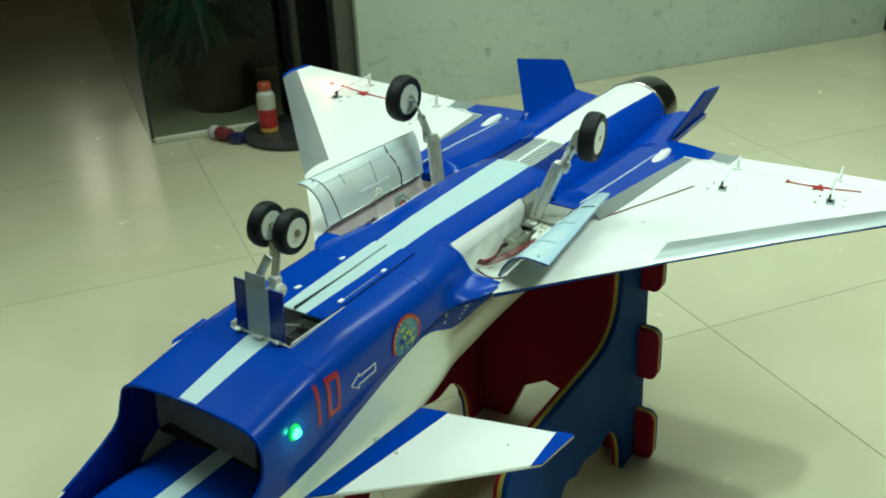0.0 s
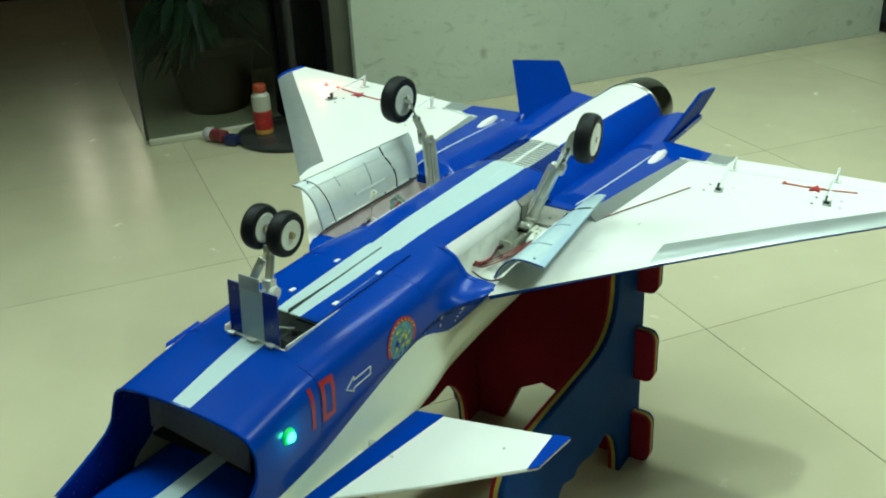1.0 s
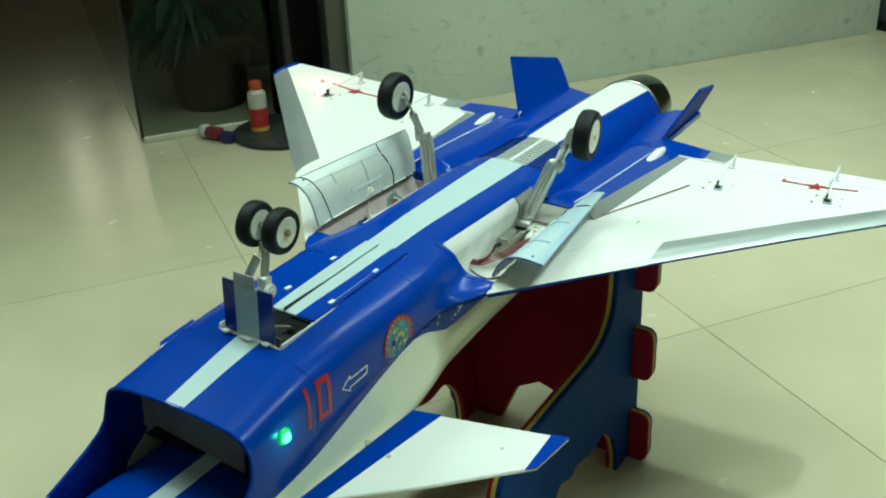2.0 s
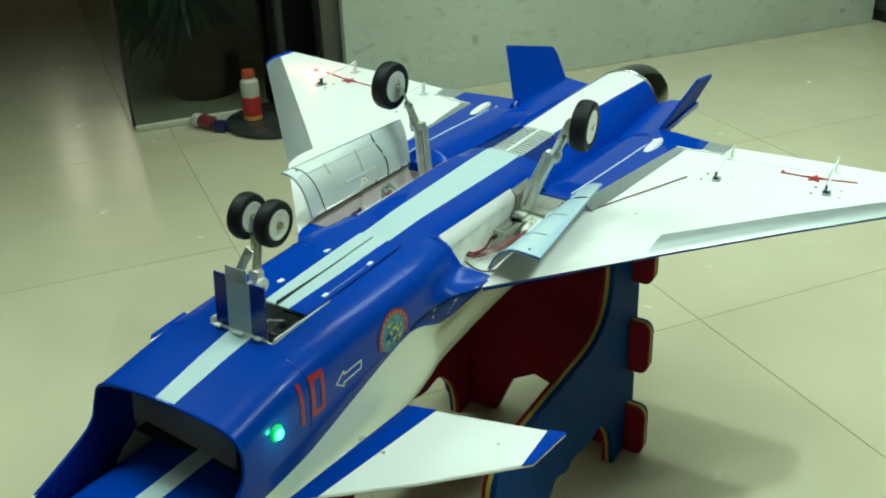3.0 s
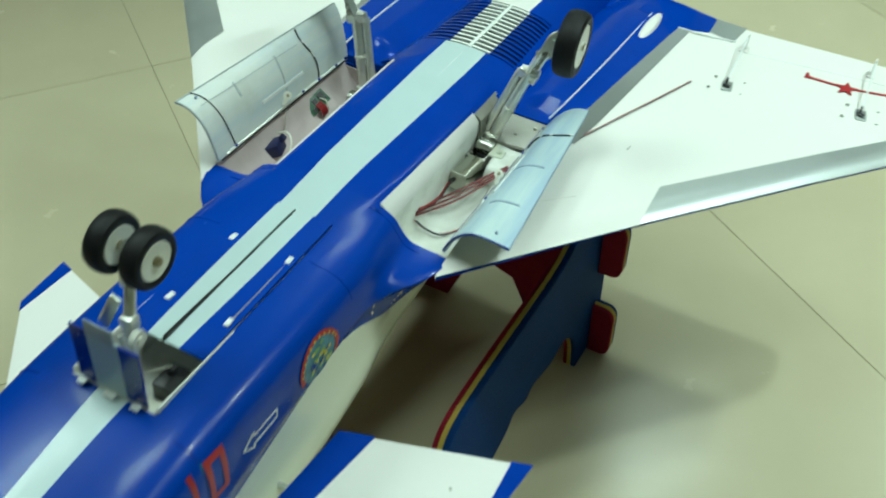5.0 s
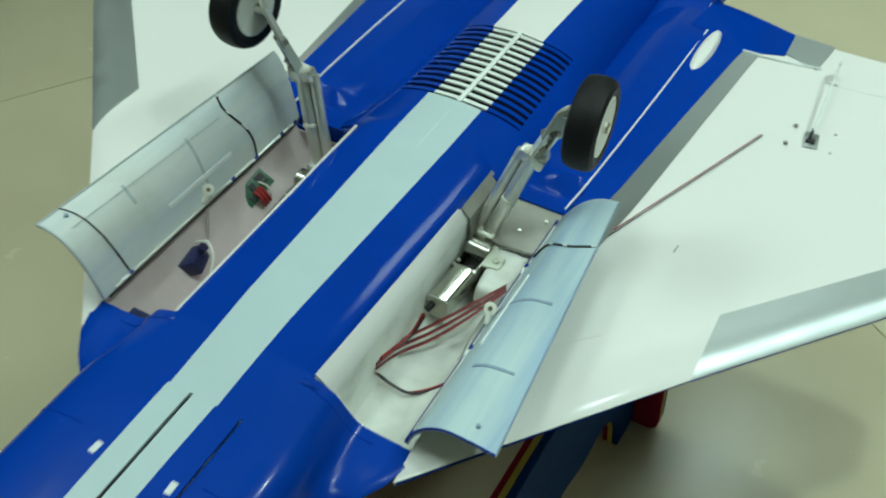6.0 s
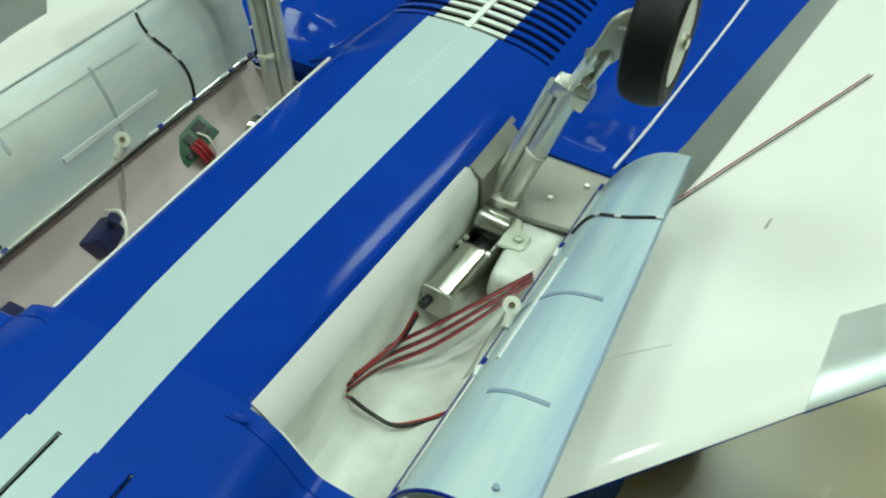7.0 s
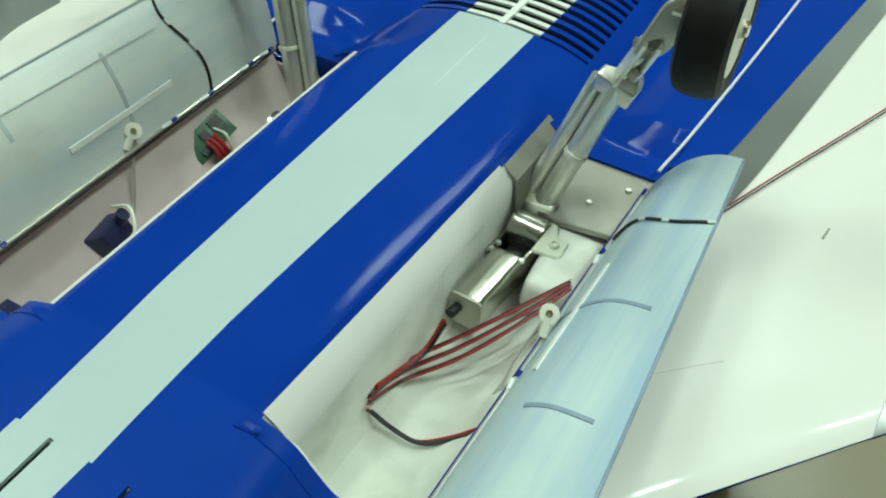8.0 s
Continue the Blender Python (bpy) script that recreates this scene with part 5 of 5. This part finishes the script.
# ---------------------------------------------------------------- glass front and what stands by it
GLASS, gnt, gb = nodes_of("clear_glass")
gb.inputs["Transmission Weight"].default_value, gb.inputs["Roughness"].default_value, gb.inputs["IOR"].default_value = 1.0, 0.02, 1.25
gb.inputs["Base Color"].default_value = (0.25, 0.28, 0.25, 1)
glass = setting("window_1", box(0.613, 4.105, 1.4, 0.590, 0.010, 2.76), GLASS, "clear fixed glass front beside the marble wall", "window")
part("glass_edge", box(0.312, 4.105, 1.4, 0.012, 0.018, 2.76), BLACK, glass)
part("floor_track", box(0.613, 4.095, 0.012, 0.590, 0.03, 0.024, 0.003), surface("pale_stone_track", (0.5, 0.48, 0.36), 0.4), glass)
side_glass = setting("window_2", box(0.312, 5.955, 1.4, 0.010, 3.67, 2.76), GLASS, "long glass side wall along the corridor", "window")
part("floor_track", box(0.312, 5.955, 0.003, 0.014, 3.67, 0.006, 0.001), GROUT, side_glass)
glass.visible_shadow = side_glass.visible_shadow = False
setting("trim_post", box(1.158, 4.08, 1.5, 0.085, 0.14, 3.0, 0.003), GREY_FRAME, "grey metal post beside the marble", "post")
# Black block paints the shaded recess between the glass and the post.
setting("trim_dark", box(1.012, 4.20, 1.5, 0.207, 0.16, 3.0, 0.003), RECESS, "black upright standing in for the shaded recess by the glass", "post")


def plant(x, y, seed, h=0.8):
    rnd = random.Random(seed)
    p = thing("potted_plant", pose(x, y, 0), "leafy green plant in a brown pot behind the glass", "plant", "plants behind the glass")
    part("pot", turned([(0.001, 0.0), (0.140, 0.0), (0.148, 0.014), (0.200, 0.27), (0.212, 0.277), (0.212, 0.31), (0.195, 0.31), (0.190, 0.275), (0.001, 0.26)], 28), POT, p)
    stems, leaves = bmesh.new(), bmesh.new()
    for k in range(26):
        a, lean = rnd.uniform(0, 6.28), rnd.uniform(0.05, 0.32)
        top = Vector((math.cos(a) * lean, math.sin(a) * lean, 0.3 + h * rnd.uniform(0.45, 1.0)))
        mid = Vector((top.x * 0.35, top.y * 0.35, 0.3 + (top.z - 0.3) * 0.6))
        stems = join(stems, tube([(0, 0, 0.26), mid, top], 0.004, 5, 4))
        out = Vector((math.cos(a), math.sin(a), -0.95))
        for q in range(8):
            b0 = mid.lerp(top, 0.1 + q * 0.12)
            w = out.cross(Vector((0, 0, 1))).normalized() * rnd.uniform(0.016, 0.030)
            ln = rnd.uniform(0.18, 0.34)
            d = (out + Vector((rnd.uniform(-0.5, 0.5), rnd.uniform(-0.5, 0.5), rnd.uniform(-0.2, 0.5)))).normalized()
            pts = [b0, b0 + d * ln * 0.4 + w, b0 + d * ln, b0 + d * ln * 0.4 - w]
            mid2 = b0 + d * ln * 0.45 + Vector((0, 0, -0.008))
            vs = [leaves.verts.new((max(c.x, 0.335 - x), max(c.y, 4.175 - y), c.z)) for c in (*pts, mid2)]
            for i in range(4):
                leaves.faces.new((vs[i], vs[(i + 1) % 4], vs[4]))
    part("stems", stems, surface("green_stem", (0.04, 0.07, 0.02), 0.6), p)
    part("crown", leaves, LEAF, p)


LEAF = surface("dark_green_leaf", (0.030, 0.080, 0.034), 0.45, vary=0.4, big=8)
POT = surface("brown_pot", (0.060, 0.034, 0.016), 0.5, vary=0.25, big=10)
plant(0.685, 4.52, 1, 0.30)
plant(1.02, 5.20, 2, 0.9)

disc_base = thing("round_stand_base", pose(0.885, 3.93, 0), "round dark grey floor stand base by the glass", "stand")
part("base_disc", turned([(0.001, 0.0), (0.225, 0.0), (0.232, 0.006), (0.230, 0.016), (0.205, 0.026), (0.03, 0.030), (0.001, 0.030)], 40), surface("dark_grey_cast_base", (0.035, 0.035, 0.032), 0.25, vary=0.2), disc_base)
part("pole", rod((0.045, 0.05, 0.025), (0.045, 0.05, 1.6), 0.020, seg=18), BLACK, disc_base, "black upright pole")

bottle = thing("bottle", pose(0.772, 3.935, 0.028) @ Matrix.Diagonal((1.14, 1.14, 1.17, 1)), "red and white plastic bottle standing on the round base", "bottle")
part("body", turned([(0.001, 0), (0.030, 0), (0.033, 0.004), (0.033, 0.018)], 24), surface("amber_plastic", (0.55, 0.28, 0.06), 0.35), bottle)
part("label_wrap", turned([(0.0335, 0.018), (0.0335, 0.085)], 24), surface("red_label", (0.36, 0.015, 0.015), 0.35, vary=0.5, big=40), bottle)
part("shoulder", turned([(0.033, 0.085), (0.0335, 0.125), (0.032, 0.138), (0.024, 0.146), (0.022, 0.150)], 24), surface("white_plastic", (0.42, 0.40, 0.33), 0.35, vary=0.1), bottle)
part("cap", turned([(0.022, 0.150), (0.024, 0.153), (0.024, 0.172), (0.020, 0.178), (0.001, 0.178)], 20), surface("red_cap", (0.34, 0.05, 0.015), 0.35), bottle)

toy = thing("toy", pose(0.597, 3.975, 0.0, 0, 0, -55), "small red, white and navy toy lying on the tiles", "toy")
part("white_head", moved(turned([(0.001, -0.03), (0.02, -0.026), (0.03, -0.01), (0.03, 0.012), (0.02, 0.027), (0.001, 0.03)], 18), pose(-0.065, 0, 0.03, 0, 80, 0)), surface("toy_white", (0.42, 0.38, 0.37), 0.4), toy)
part("red_body", moved(turned([(0.001, -0.05), (0.022, -0.048), (0.03, -0.02), (0.028, 0.03), (0.001, 0.045)], 18), pose(-0.01, 0, 0.03, 0, 90, 0)), surface("toy_red", (0.14, 0.015, 0.02), 0.45, vary=0.5, big=50), toy)
part("navy_foot", moved(box(0, 0, 0, 0.06, 0.05, 0.045, 0.012), pose(0.062, 0.0, 0.0235, 0, 0, 12)), NAVY, toy)

cab = thing("dark_cabinet", pose(4.40, 4.10, 0), "dark grey machine with a black base beside the marble wall", "cabinet")
part("body", box(0, 0, 0.43, 0.46, 0.42, 0.76, 0.01), surface("dark_grey_case", (0.08, 0.09, 0.10), 0.35), cab)
part("plinth", box(0, -0.005, 0.025, 0.48, 0.44, 0.05, 0.004), BLACK, cab)

# Every lamp gets a panel frame out of view, the added fill lamps too.
for lx, ly, sx, sy, power in LAMPS:
    fit = thing("ceiling_light", pose(lx, ly, 3.0), "unseen flat ceiling light panel", "ceiling light", "ceiling lights")
    part("frame", join(box(sx / 2 + 0.015, 0, -0.02, 0.03, sy + 0.06, 0.04), box(-sx / 2 - 0.015, 0, -0.02, 0.03, sy + 0.06, 0.04), box(0, sy / 2 + 0.015, -0.02, sx, 0.03, 0.04), box(0, -sy / 2 - 0.015, -0.02, sx, 0.03, 0.04)), CEIL, fit)

# ---------------------------------------------------------------- floor tiles, last
tile_mesh = None
for i in range(-5, 7):
    for j in range(-6, 8):
        x, y = TX + (i + 0.5) * TILE, TY + (j + 0.5) * TILE
        if not (-4.5 < x < 7.4 and -3.9 < y < 8.3):
            continue
        if tile_mesh is None:
            ob = part("floor_tile", box(0, 0, -0.005, TILE - 0.0022, TILE - 0.0022, 0.010), TILE_MAT, room)
            tile_mesh = ob.data
        else:
            ob = new("floor_tile", tile_mesh)
            ob.parent = room
        ob.location = (x, y, 0)

wall_lamp = thing("wall_light", pose(0.12, 7.98, 1.5), "lit upright wall light at the corridor's end", "wall light")
part("back_plate", box(0, 0, 0, 0.12, 0.02, 0.5, 0.004), GREY_FRAME, wall_lamp)
part("tube", box(0, -0.025, 0, 0.05, 0.03, 0.44, 0.01), glow("wall_light_tube", (1.0, 0.92, 0.7), 22), wall_lamp)
